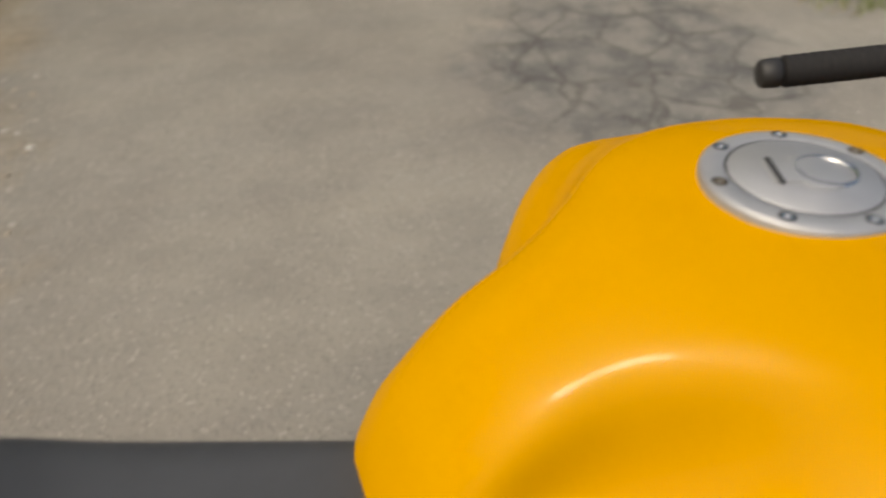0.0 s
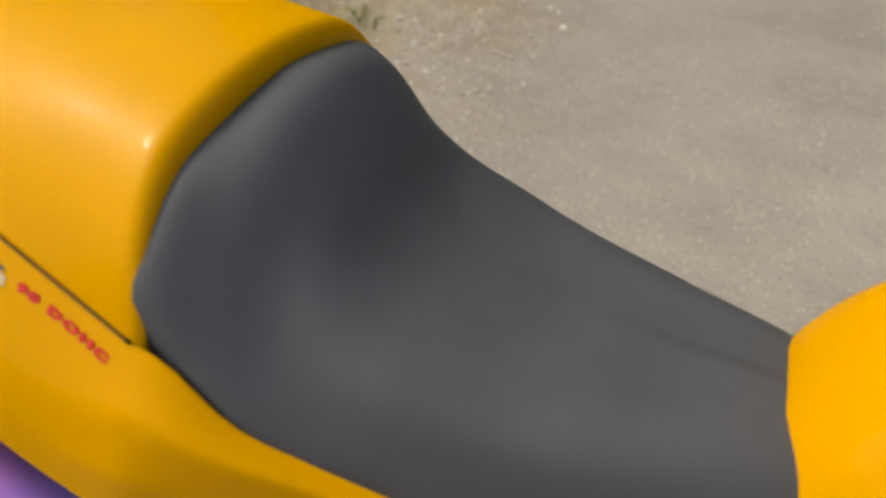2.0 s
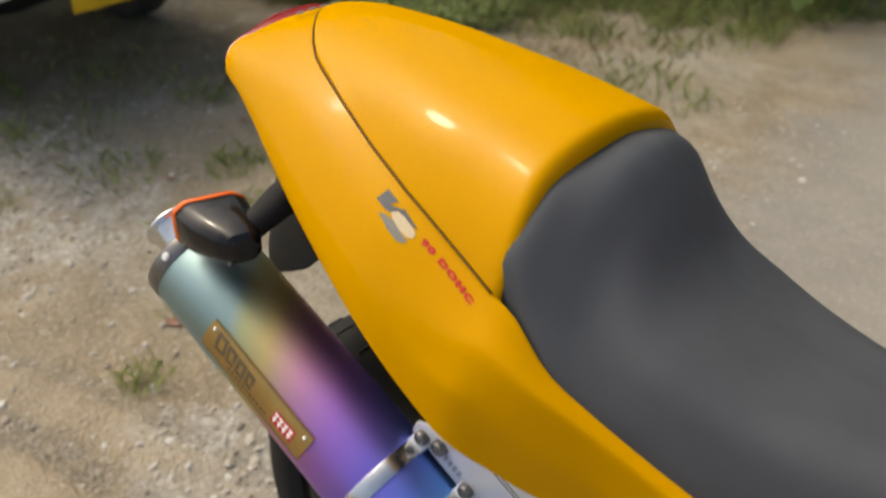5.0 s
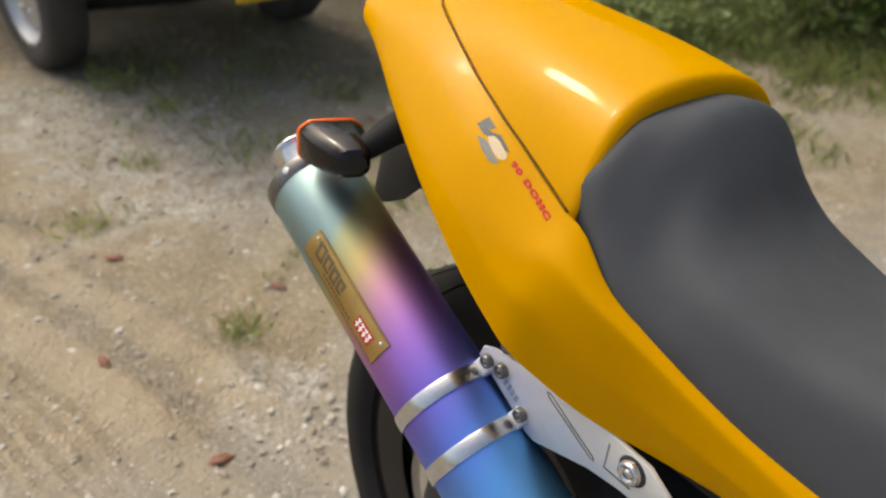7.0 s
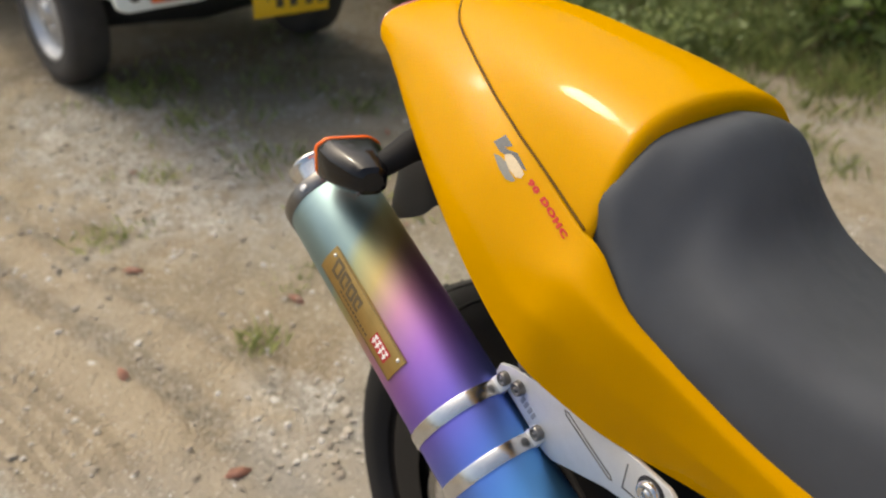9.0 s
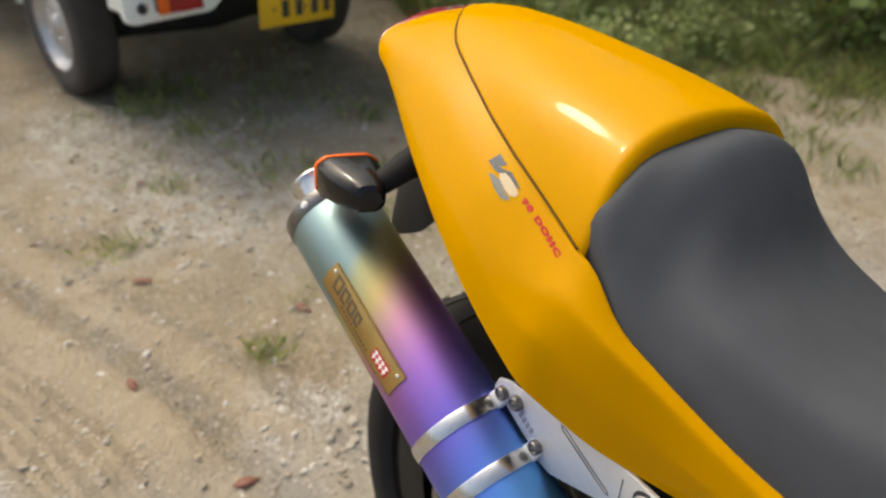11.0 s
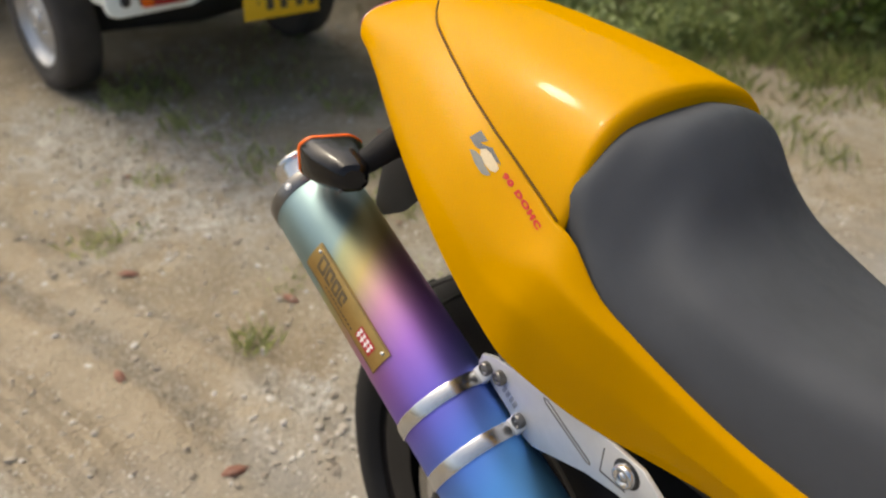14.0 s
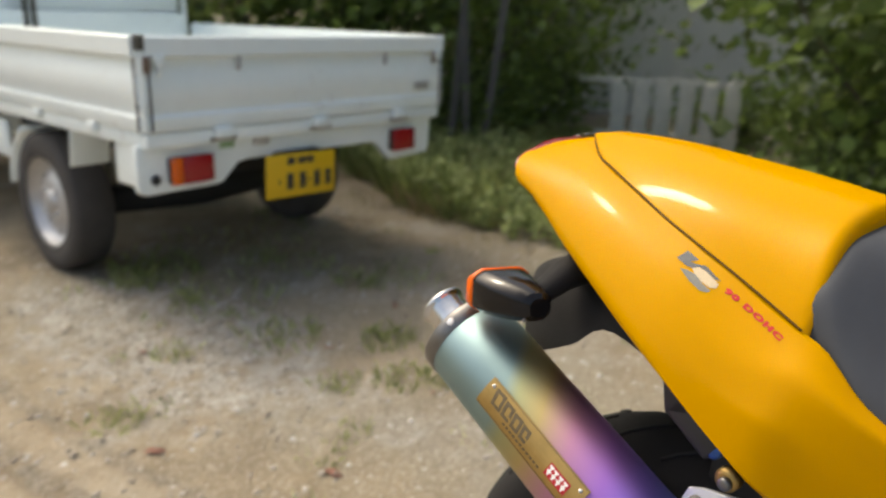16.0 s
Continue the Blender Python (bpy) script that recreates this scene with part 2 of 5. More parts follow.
    grit_lane = m.mix(step(m.noise(90, 4, 0.7, co), 0.4, 0.6), (0.11, 0.092, 0.068, 1), (0.27, 0.24, 0.195, 1))
    ragged = step(m.noise(14, 5, 0.7, co), 0.30, 0.55)
    dirt = m.mix(times(times(strip(0.045, 0.020, 0.03), ragged), 0.85), dirt, grit_lane)
    dirt = m.mix(times(times(strip(0.21, 0.012, 0.022), ragged), 0.6), dirt, grit_lane)
    ribs = times(strip(-0.22, 0.08, 0.05), step(m.math("SINE", times(lane, 150.0)), 0.5, -0.5))
    dirt = m.mix(times(times(ribs, ragged), 0.5), dirt, (0.15, 0.12, 0.085, 1))
    dirt = m.mix(times(strip(-0.43, 0.08, 0.05), 0.7), dirt, stone)
    # worn asphalt: grey binder rubbed off the stones, dusty and stained
    asphalt = m.mix(step(mid, 0.3, 0.7), (0.172, 0.158, 0.142, 1), (0.228, 0.211, 0.190, 1))
    asphalt = m.mix(step(big, 0.34, 0.74), asphalt, (0.285, 0.266, 0.240, 1))
    asphalt = m.mix(times(step(blotch, 0.62, 0.30), 0.42), asphalt, (0.155, 0.146, 0.134, 1))
    asphalt = m.mix(times(step(fine, 0.46, 0.32), 0.35), asphalt, (0.11, 0.10, 0.09, 1))
    asphalt = m.mix(times(step(fine, 0.60, 0.74), 0.4), asphalt, (0.42, 0.395, 0.36, 1))
    smear = m.noise(1.0, 5, 0.6, m.node("Mapping", Vector=co, Scale=(0.6, 3.2, 1.0), Rotation=(0, 0, 0.5)).outputs[0])
    asphalt = m.mix(times(step(smear, 0.42, 0.74), 0.40), asphalt, (0.315, 0.285, 0.24, 1))
    # a tree's shadow painted into the asphalt colour beside the front of the motorcycle
    tree_shade = spot(1.50, 1.78, 0.60, 0.62, 0.3, 0.55)
    dark = m.mix(step(mid, 0.4, 0.6), (0.095, 0.096, 0.097, 1), (0.20, 0.19, 0.175, 1))
    # dark lines for the shadows of its branches
    branch_lines = m.node("TexVoronoi", Vector=m.mix(0.10, co, m.node("TexNoise", Vector=co, Scale=5.0).outputs["Color"]), Scale=5.0)
    branch_lines.feature = "DISTANCE_TO_EDGE"
    dark = m.mix(times(step(branch_lines.outputs["Distance"], 0.05, 0.015), 0.6), dark, (0.05, 0.048, 0.045, 1))
    asphalt = m.mix(times(tree_shade, 0.85), asphalt, dark)
    edge = m.math("ADD", X, m.math("ADD", times(m.math("SUBTRACT", m.noise(2.6, 6, 0.7, co), 0.5), 1.0), times(m.math("SUBTRACT", m.noise(0.45, 3, 0.5, co), 0.5), 1.2)))
    zone = m.ramp(m.math("ADD", edge, 1.0), (0.16, (0, 0, 0)), (0.56, (1, 1, 1)))
    col = m.mix(zone, dirt, asphalt)
    # grit: single light and dark stones a few millimetres across
    stones = m.node("TexVoronoi", Vector=co, Scale=130.0)
    pick = m.node("SeparateColor", Color=stones.outputs["Color"]).outputs[0]
    near = m.ramp(stones.outputs["Distance"], (0.30, (1, 1, 1)), (0.45, (0, 0, 0)))
    col = m.mix(times(near, m.ramp(pick, (0.88, (0, 0, 0)), (0.92, (0.55,) * 3))), col, (0.48, 0.45, 0.41, 1))
    col = m.mix(times(near, m.ramp(pick, (0.10, (0.4,) * 3), (0.14, (0, 0, 0)))), col, (0.075, 0.065, 0.055, 1))
    m.set(**{"Base Color": col})
    h = m.math("ADD", times(fine, 0.5), times(mid, 0.5))
    h = m.math("ADD", h, times(m.ramp(m.node("TexVoronoi", Vector=co, Scale=85.0).outputs["Distance"], (0.0, (1, 1, 1)), (0.6, (0, 0, 0))), 0.35))
    m.bump(times(h, m.math("SUBTRACT", 1.0, times(zone, 0.65))), 0.8, 0.016)
    M["ground"] = m.m
    return M


M = build_materials()


# ---------- mesh helpers ----------
def part(name, bm, material, parent=None, label="", smooth=True):
    """Links a bmesh as one mesh object under a thing or a part."""
    me = bpy.data.meshes.new(name)
    bmesh.ops.recalc_face_normals(bm, faces=bm.faces)
    bm.to_mesh(me)
    bm.free()
    if smooth:
        me.shade_smooth()
    me.materials.append(M[material])
    ob = new(name, me)
    if parent:
        ob.parent = parent
    if label:
        tagged(ob, label)
    return ob


def thing(name, label, category, at=None, group="", kind=""):
    ob = new(name)
    ob.empty_display_size = 0.1
    if at is not None:
        ob.matrix_world = at
    return tagged(ob, label, category, group, kind)


def sharp(ob, angle=40):
    ob.data.set_sharp_from_angle(angle=radians(angle))
    return ob


def crom(a, k):
    """Catmull-Rom through the rows of a, k steps a span."""
    a = np.asarray(a, float)
    p = np.concatenate([[2 * a[0] - a[1]], a, [2 * a[-1] - a[-2]]])
    out = []
    for i in range(len(a) - 1):
        p0, p1, p2, p3 = p[i:i + 4]
        for j in range(k):
            t = j / k
            out.append(0.5 * (2 * p1 + (p2 - p0) * t + (2 * p0 - 5 * p1 + 4 * p2 - p3) * t * t + (3 * p1 - p0 - 3 * p2 + p3) * t ** 3))
    out.append(a[-1])
    return np.array(out)


def grid_mesh(rows, close_u=False, cap=False, keep=None):
    """A bmesh from a grid of points (rows x columns x 3)."""
    bm = bmesh.new()
    rows = np.asarray(rows)
    n, m = rows.shape[:2]
    vs = [[bm.verts.new(p) for p in r] for r in rows]
    for i in range(n - 1):
        for j in range(m if close_u else m - 1):
            if keep is None or keep(i, j):
                q = (j + 1) % m
                try:
                    bm.faces.new((vs[i][j], vs[i][q], vs[i + 1][q], vs[i + 1][j]))
                except ValueError:
                    pass
    if cap:
        bm.faces.new(vs[0])
        bm.faces.new(vs[-1][::-1])
    loose = [v for v in bm.verts if not v.link_faces]
    bmesh.ops.delete(bm, geom=loose, context="VERTS")
    return bm


def lathe(profile, n=48, closed=False):
    """A bmesh turned about z from rows of (radius, z)."""
    rows = []
    for r, z in profile:
        rows.append([(r * math.cos(2 * math.pi * k / n), r * math.sin(2 * math.pi * k / n), z) for k in range(n)])
    bm = grid_mesh(rows, close_u=True, cap=False)
    return bm


def box(bm, size, at=(0, 0, 0), turn=None, bevel=0.0, segs=2):
    """Adds a bevelled block to bm."""
    m = Matrix.Translation(at) @ (turn or Matrix()) @ Matrix.Diagonal((*size, 1))
    got = bmesh.ops.create_cube(bm, size=1, matrix=m)
    if bevel:
        edges = list({e for v in got["verts"] for e in v.link_edges})
        bmesh.ops.bevel(bm, geom=edges, offset=bevel, segments=segs, affect="EDGES", profile=0.5)
    return bm


def blocks(*specs, bevel=0.004):
    bm = bmesh.new()
    for size, at, *turn in specs:
        box(bm, size, at, turn[0] if turn else None, bevel)
    return bm


def plate_mesh(outline, thick, bevel=0.0):
    """A flat plate from an outline in x, y; thick along z, upwards from 0."""
    bm = bmesh.new()
    f = bm.faces.new([bm.verts.new((x, y, 0)) for x, y in outline])
    got = bmesh.ops.extrude_face_region(bm, geom=[f])
    bmesh.ops.translate(bm, verts=[v for v in got["geom"] if isinstance(v, bmesh.types.BMVert)], vec=(0, 0, thick))
    if bevel:
        edges = [e for e in bm.edges if len(e.link_faces) == 2 and e.calc_face_angle(0) > 0.8]
        bmesh.ops.bevel(bm, geom=edges, offset=bevel, segments=2, affect="EDGES", profile=0.5)
    return bm


def tube(points, radius, n=16, cap=True):
    """A tube along points; radius one number or one a point."""
    pts = [Vector(p) for p in points]
    rad = radius if isinstance(radius, (list, tuple)) else [radius] * len(pts)
    rows, side = [], None
    for i, p in enumerate(pts):
        d = (pts[min(i + 1, len(pts) - 1)] - pts[max(i - 1, 0)]).normalized()
        side = (side - d * side.dot(d)).normalized() if side else d.orthogonal().normalized()
        up = d.cross(side)
        rows.append([p + rad[i] * (math.cos(a) * side + math.sin(a) * up) for a in (2 * math.pi * k / n for k in range(n))])
    return grid_mesh(rows, close_u=True, cap=cap)


def moved(bm, m):
    bmesh.ops.transform(bm, matrix=m, verts=bm.verts)
    return bm


def lettering(name, text, size, depth, place, material, parent, label="", width=0.0):
    """Raised letters; place(u, v, h) gives the spot for a point of the text."""
    cu = bpy.data.curves.new(name, "FONT")
    cu.body, cu.size, cu.extrude = text, size, depth / 2
    cu.offset, cu.space_character = size * 0.06, 1.25
    tmp = new("lettering_source", cu)
    dg = bpy.context.evaluated_depsgraph_get()
    me = bpy.data.meshes.new_from_object(tmp.evaluated_get(dg))
    bpy.data.objects.remove(tmp)
    k = width / max(v.co.x for v in me.vertices) if width else 1.0
    for v in me.vertices:
        v.co = place(v.co.x * k, v.co.y, v.co.z + depth / 2)
    me.materials.clear()
    me.materials.append(M[material])
    ob = new(name, me)
    ob.parent = parent
    if label:
        tagged(ob, label)
    return ob

# ---------- ground ----------
def axis_steps(lo, hi, fine, far):
    inner = list(np.arange(lo, hi + fine / 2, fine))
    step, a, b = fine, [], []
    x = inner[-1]
    while x < far:
        step *= 1.35
        x += step
        b.append(x)
    step, x = fine, inner[0]
    while x > -far:
        step *= 1.35
        x -= step
        a.append(x)
    return np.array(a[::-1] + inner + b)


def track_offset(x, y):
    """Distance from the line of the wheel track across the dirt; positive on its far side."""
    return y - (-.09 + .33 * x) + .022 * math.sin(3.1 * x + 1) + .009 * math.sin(7.3 * x)


def ground_height(x, y):
    h = 0.012 * (noise.noise(Vector((x * 0.9, y * 0.9, 0))) + 0.5 * noise.noise(Vector((x * 2.6, y * 2.6, 3))))
    rough = min(1.0, max(0.0, (-0.45 - x) / 0.4))
    h += rough * 0.008 * noise.noise(Vector((x * 9, y * 9, 7)))
    h += (.001 + .003 * rough) * noise.noise(Vector((x * 24, y * 24, 1)))
    # wheel track crossing the dirt: a trough, a smooth pressed bank, then ribs left by the tread
    near = max(0.0, 1 - max(0.0, abs(x + 1.5) - 1.3) / 0.5) * rough
    v = track_offset(x, y) + .010 * noise.noise(Vector((x * 5, y * 5, 4)))
    if near > 0 and -.5 < v < .4:
        h -= near * .013 * math.exp(-((v - .045) / .030) ** 2)
        h += near * .008 * math.exp(-((v + .065) / .045) ** 2)
        h -= near * .006 * math.exp(-((v - .21) / .025) ** 2)
        ribs = max(0.0, min(1.0, (.10 - abs(v + .23)) / .05))
        h += near * ribs * .0030 * math.sin(v * 150.0) * (.6 + .9 * noise.noise(Vector((x * 3, y * 3, 2))))
    return h * max(0.0, 1 - max(0.0, math.hypot(x, y) - 6) / 6)


def build_ground():
    xs, ys = axis_steps(-3.4, 2.4, 0.013, 900), axis_steps(-1.2, 2.4, 0.013, 900)
    verts = [(x, y, ground_height(x, y)) for x in xs for y in ys]
    n = len(ys)
    faces = [(i * n + j, (i + 1) * n + j, (i + 1) * n + j + 1, i * n + j + 1) for i in range(len(xs) - 1) for j in range(n - 1)]
    me = bpy.data.meshes.new("ground")
    me.from_pydata(verts, [], faces)
    me.shade_smooth()
    me.materials.append(M["ground"])
    return tagged(new("ground", me), "worn pale asphalt running into sandy dirt with tyre tracks", "ground", kind="structure")


build_ground()

# ---------- motorcycle ----------
# Built upright about y = 0; the whole machine leans a little to its left and is turned slightly on its spot.
PIVOT = Matrix.Translation((0, 0, 0.89))
LEAN = Matrix.Rotation(radians(3.3), 4, "Z") @ PIVOT @ Matrix.Rotation(radians(-6), 4, "X") @ PIVOT.inverted()
UNLEAN = LEAN.inverted()
bike = thing("motorcycle", "yellow sports motorcycle with black seat parked on worn asphalt", "motorcycle")
bike.matrix_world = LEAN

# half sections of the tail: x, then six points from the crest to the seam and four from there under the edge
TAIL = [
    (0.000, [(0, .912), (.050, .910), (.085, .902), (.112, .887), (.138, .858), (.1555, .808)], [(.178, .783), (.188, .738), (.1855, .6795), (.1675, .6655)]),
    (-.055, [(0, .921), (.047, .918), (.080, .909), (.105, .893), (.130, .866), (.148, .8306)], [(.183, .772), (.190, .742), (.1943, .710), (.173, .694)]),
    (-.115, [(0, .928), (.045, .925), (.074, .917), (.098, .903), (.121, .882), (.1393, .853)], [(.170, .822), (.188, .787), (.197, .750), (.176, .735)]),
    (-.170, [(0, .932), (.040, .930), (.067, .923), (.089, .911), (.109, .893), (.1258, .871)], [(.155, .845), (.175, .813), (.187, .776), (.167, .762)]),
    (-.217, [(0, .936), (.036, .934), (.060, .928), (.080, .917), (.098, .903), (.1125, .8887)], [(.142, .866), (.163, .836), (.176, .801), (.155, .787)]),
    (-.280, [(0, .938), (.028, .936), (.047, .932), (.063, .926), (.077, .918), (.0891, .909)], [(.120, .889), (.142, .862), (.156, .828), (.134, .814)]),
    (-.335, [(0, .9345), (.028, .933), (.048, .929), (.062, .924), (.074, .918), (.085, .911)], [(.107, .900), (.126, .884), (.138, .862), (.118, .848)]),
    (-.381, [(0, .924), (.028, .922), (.048, .919), (.063, .9155), (.076, .9115), (.088, .907)], [(.106, .899), (.119, .888), (.127, .870), (.108, .855)]),
]
FRONT = [
    (.34, [(.086, .684), (.093, .672), (.096, .658), (.0895, .645), (.076, .636)]),
    (.25, [(.111, .692), (.1185, .680), (.121, .664), (.1155, .647), (.100, .638)]),
    (.16, [(.129, .716), (.1405, .712), (.142, .683), (.134, .655), (.118, .645)]),
    (.10, [(.141, .742), (.1550, .738), (.155, .696), (.1455, .6525), (.129, .6425)]),
    (.05, [(.155, .768), (.1725, .763), (.172, .713), (.1635, .6585), (.147, .6465)]),
    (.030, [(.157, .782), (.1770, .771), (.178, .721), (.1695, .6635), (.152, .6515)]),
    (.012, [(.154, .806), (.1800, .780), (.183, .731), (.177, .672), (.159, .659)]),
]
STX = np.array([r[0] for r in TAIL])
STY = np.array([[q[0] for q in r[1] + r[2]] for r in TAIL])
STZ = np.array([[q[1] for q in r[1] + r[2]] for r in TAIL])
# dense in x
ALLX = np.concatenate([[r[0] for r in FRONT], STX])
SIDEY = np.concatenate([[[q[0] for q in r[1]] for r in FRONT], STY[:, 5:]])
SIDEZ = np.concatenate([[[q[1] for q in r[1]] for r in FRONT], STZ[:, 5:]])


def at_x(xs, vals, x):
    """Smooth values at x from stations with falling xs."""
    i = int(np.clip(np.searchsorted(-xs, -x) - 1, 0, len(xs) - 2))
    h = xs[i] - xs[i + 1]
    t = float(np.clip((xs[i] - x) / h, 0, 1))

    def slope(k):
        a, b = max(k - 1, 0), min(k + 1, len(xs) - 1)
        if a == k or b == k:
            return (vals[b] - vals[a]) / (xs[a] - xs[b])
        d1, d2 = xs[a] - xs[k], xs[k] - xs[b]
        return ((vals[k] - vals[a]) / d1 * d2 + (vals[b] - vals[k]) / d2 * d1) / (d1 + d2)

    m0, m1 = slope(i) * h, slope(i + 1) * h
    return vals[i] * (2 * t ** 3 - 3 * t * t + 1) + m0 * (t ** 3 - 2 * t * t + t) + vals[i + 1] * (3 * t * t - 2 * t ** 3) + m1 * (t ** 3 - t * t)


def side_row(x, k=8):
    y, z = at_x(ALLX, SIDEY, x), at_x(ALLX, SIDEZ, x)
    pts = np.stack([np.full(5, x), -y, z], 1)
    at = np.arange(4 * k + 1) / k
    flat = np.stack([np.interp(at, range(5), pts[:, c]) for c in range(3)], 1)
    # creased towards the seat, rounded towards the rear
    crisp = min(1.0, max(0.0, (x + .17) / .12))
    soft = flat.copy()
    for _ in range(14):
        soft[1:-1] = soft[1:-1] * .5 + (soft[:-2] + soft[2:]) * .25
    # the crease beside the seat is rounded over
    for _ in range(2):
        flat[1:16] = flat[1:16] * .5 + (flat[:15] + flat[2:17]) * .25
    return soft * (1 - crisp) + flat * crisp


def top_row(x, k=4):
    y, z = at_x(STX, STY[:, :6], x), at_x(STX, STZ[:, :6], x)
    return crom(np.stack([np.full(6, x), -y, z], 1), k)


GX = [0.004, -.055, -.115, -.17, -.217, -.26, -.28, -.30, -.318, -.336, -.347, -.352, -.3535]
GY = [.156, .148, .1393, .1258, .1125, .0984, .0891, .0756, .0586, .0385, .022, .011, .004]


def mirror_rows(rows, tilt=-.096):
    """The other half; the plane of symmetry leans a little more than the machine's own frame."""
    out = np.array(rows)
    out[..., 1] *= -1
    y, z = out[..., 1].copy(), out[..., 2] - .84
    out[..., 1] = y - z * tilt
    out[..., 2] = .84 + z + y * tilt
    return out


def tail_rows():
    xs = np.concatenate([np.linspace(.34, 0.0, 30), np.linspace(-.008, -.381, 46)])
    return xs


def build_tail():
    xs = tail_rows()
    rows = []
    for x in xs:
        s = side_row(x)
        if x <= -.02:
            full = top_row(x, 8)
            g = float(np.interp(-x, [-v for v in GX], GY)) if x > -.354 else 0.0
            ys = -full[-1, 1]
            us = np.concatenate([np.linspace(0, max(0, g + .0012), 12), np.linspace(min(g + .0050, ys - .0005), ys, 9)[:-1]])
            z = np.interp(us, -full[:, 1], full[:, 2])
            if g:
                z[:12] -= .014
            t = np.stack([np.full(20, x), -us, z], 1)
        else:
            t = np.repeat(s[:1], 20, 0)
        r = np.concatenate([t, s])
        rows.append(np.concatenate([r[::-1], mirror_rows(r[1:])]))
    rows = np.array(rows)
    # soften along x, keeping the ends
    back = (xs[1:-1] < -.025)[:, None, None]
    for k in range(18):
        eased = rows[1:-1] * 0.5 + 0.25 * (rows[:-2] + rows[2:])
        rows[1:-1] = np.where(back | (k < 2), eased, rows[1:-1])
    mid = rows.shape[1] // 2
    # the rear edge is swept: its shoulders reach furthest back
    for r, x in zip(rows, xs):
        wgt = max(0.0, (-.325 - x) / .056) ** 1.3
        push = np.zeros(rows.shape[1])
        for c in range(rows.shape[1]):
            o = abs(c - mid)
            if o <= 20:
                push[c] = np.interp(abs(r[c, 1]), [0, .046, .063, .077, .090], [.009, .012, .009, .005, .0])
            else:
                push[c] = np.interp((o - 20) / 8, [0, 1, 2, 3, 4], [.0, -.004, .0, .010, .020])
        for _ in range(14):
            push[1:-1] = push[1:-1] * .5 + (push[:-2] + push[2:]) * .25
        r[:, 0] += push * 1.06 * wgt
    # round the rear end inwards
    end = []
    for k, (dx, sc) in enumerate(((-.004, .985), (-.006, .95), (-.002, .90))):
        e = rows[-1].copy()
        e[:, 0] += dx
        e[:, 1] *= sc
        e[:, 2] = 0.885 + (e[:, 2] - 0.885) * sc
        end.append(e)
    rows = np.concatenate([rows, end])
    nx = len(xs)

    def keep(i, j):
        inner = abs(j + 0.5 - mid) < 20
        return not inner or (i < len(rows) and i >= nx - 1) or (i < nx and xs[i] <= -.06)

    bm = grid_mesh(rows, keep=keep)
    bmesh.ops.remove_doubles(bm, verts=bm.verts, dist=1e-5)
    bm.normal_update()
    ob = sharp(part("tail_cowl", bm, "yellow", bike, "glossy yellow tail fairing with red lettering"), 42)
    mod = ob.modifiers.new("thickness", "SOLIDIFY")
    flank = max(ob.data.polygons, key=lambda f: -f.center.y)
    mod.thickness, mod.offset = 0.003, -1 if flank.normal.y < 0 else 1
    return ob, rows


tail, TROWS = build_tail()
def build_seat_cowl():
    xs = sorted(set(np.linspace(-.016, -.30, 42).tolist() + np.linspace(-.303, -.3535, 16).tolist()), reverse=True)
    rows = []
    for x in xs:
        g = float(np.interp(-x, [-v for v in GX], GY))
        t = top_row(min(x, 0.0), 8)
        yy, zz = -t[:, 1], t[:, 2]
        us = np.sin(np.linspace(0, math.pi / 2, 20)) * g
        z = np.interp(us, yy, zz)
        r = np.stack([np.full(20, x), -us, z + 0.0015], 1)
        rim = np.array([[x, -g - .0008, z[-1] + .0002], [x, -g - .0006, z[-1] - .009]])
        r = np.concatenate([r, rim])
        rows.append(np.concatenate([r[::-1], mirror_rows(r[1:], -.096 - .07 * max(0.0, 1 + x / .07))]))
    rows = np.array(rows)
    for _ in range(4):
        rows[1:-1] = rows[1:-1] * 0.5 + 0.25 * (rows[:-2] + rows[2:])
        rows[:, 3:-3] = rows[:, 3:-3] * 0.5 + 0.25 * (rows[:, 2:-4] + rows[:, 4:-2])
    # the front edge sits further back along the shoulders
    side = np.abs(rows[..., 1])
    shift = .003 * np.exp(-((side - .105) / .032) ** 2) * np.exp(-np.maximum(0, -.016 - rows[..., 0]) / .05)
    rows[..., 0] -= shift
    rows[..., 2] += .25 * shift
    # rounded front lip turning down behind the seat
    lip = []
    for dx, dz in ((.0040, -.0020), (.0075, -.0065), (.0092, -.013), (.0085, -.026)):
        e = rows[0].copy()
        e[:, 0] += dx
        e[:, 2] += dz
        lip.append(e)
    tailend = rows[-1].copy()
    tailend[:, 0] -= .001
    tailend[:, 2] -= .006
    rows = np.concatenate([lip[::-1], rows, [tailend]])
    return sharp(part("seat_cowl", grid_mesh(rows), "yellow", bike, "glossy yellow single-seat cover behind the rider's seat"), 42)


seat_cowl = build_seat_cowl()


def seam_line():
    pts = []
    for x in np.linspace(-.012, -.350, 60):
        g = float(np.interp(-x, [-v for v in GX], GY)) + .0022
        t = top_row(min(x, 0.0), 8)
        pts.append((x, -g, float(np.interp(g, -t[:, 1], t[:, 2])) - .0002))
    return pts


# brown strip painting the shade in the gap between the cover and the tail fairing
SEAM = seam_line()
part("seam", tube([Vector(q) for q in SEAM], .0011, 6), "gap_shade", tail, "thin brown strip painting the shaded gap beside the seat cover")
part("seam", tube([Vector(q) for q in mirror_rows(np.array(SEAM))], .0011, 6), "gap_shade", tail, "thin brown strip painting the shaded gap beside the seat cover")


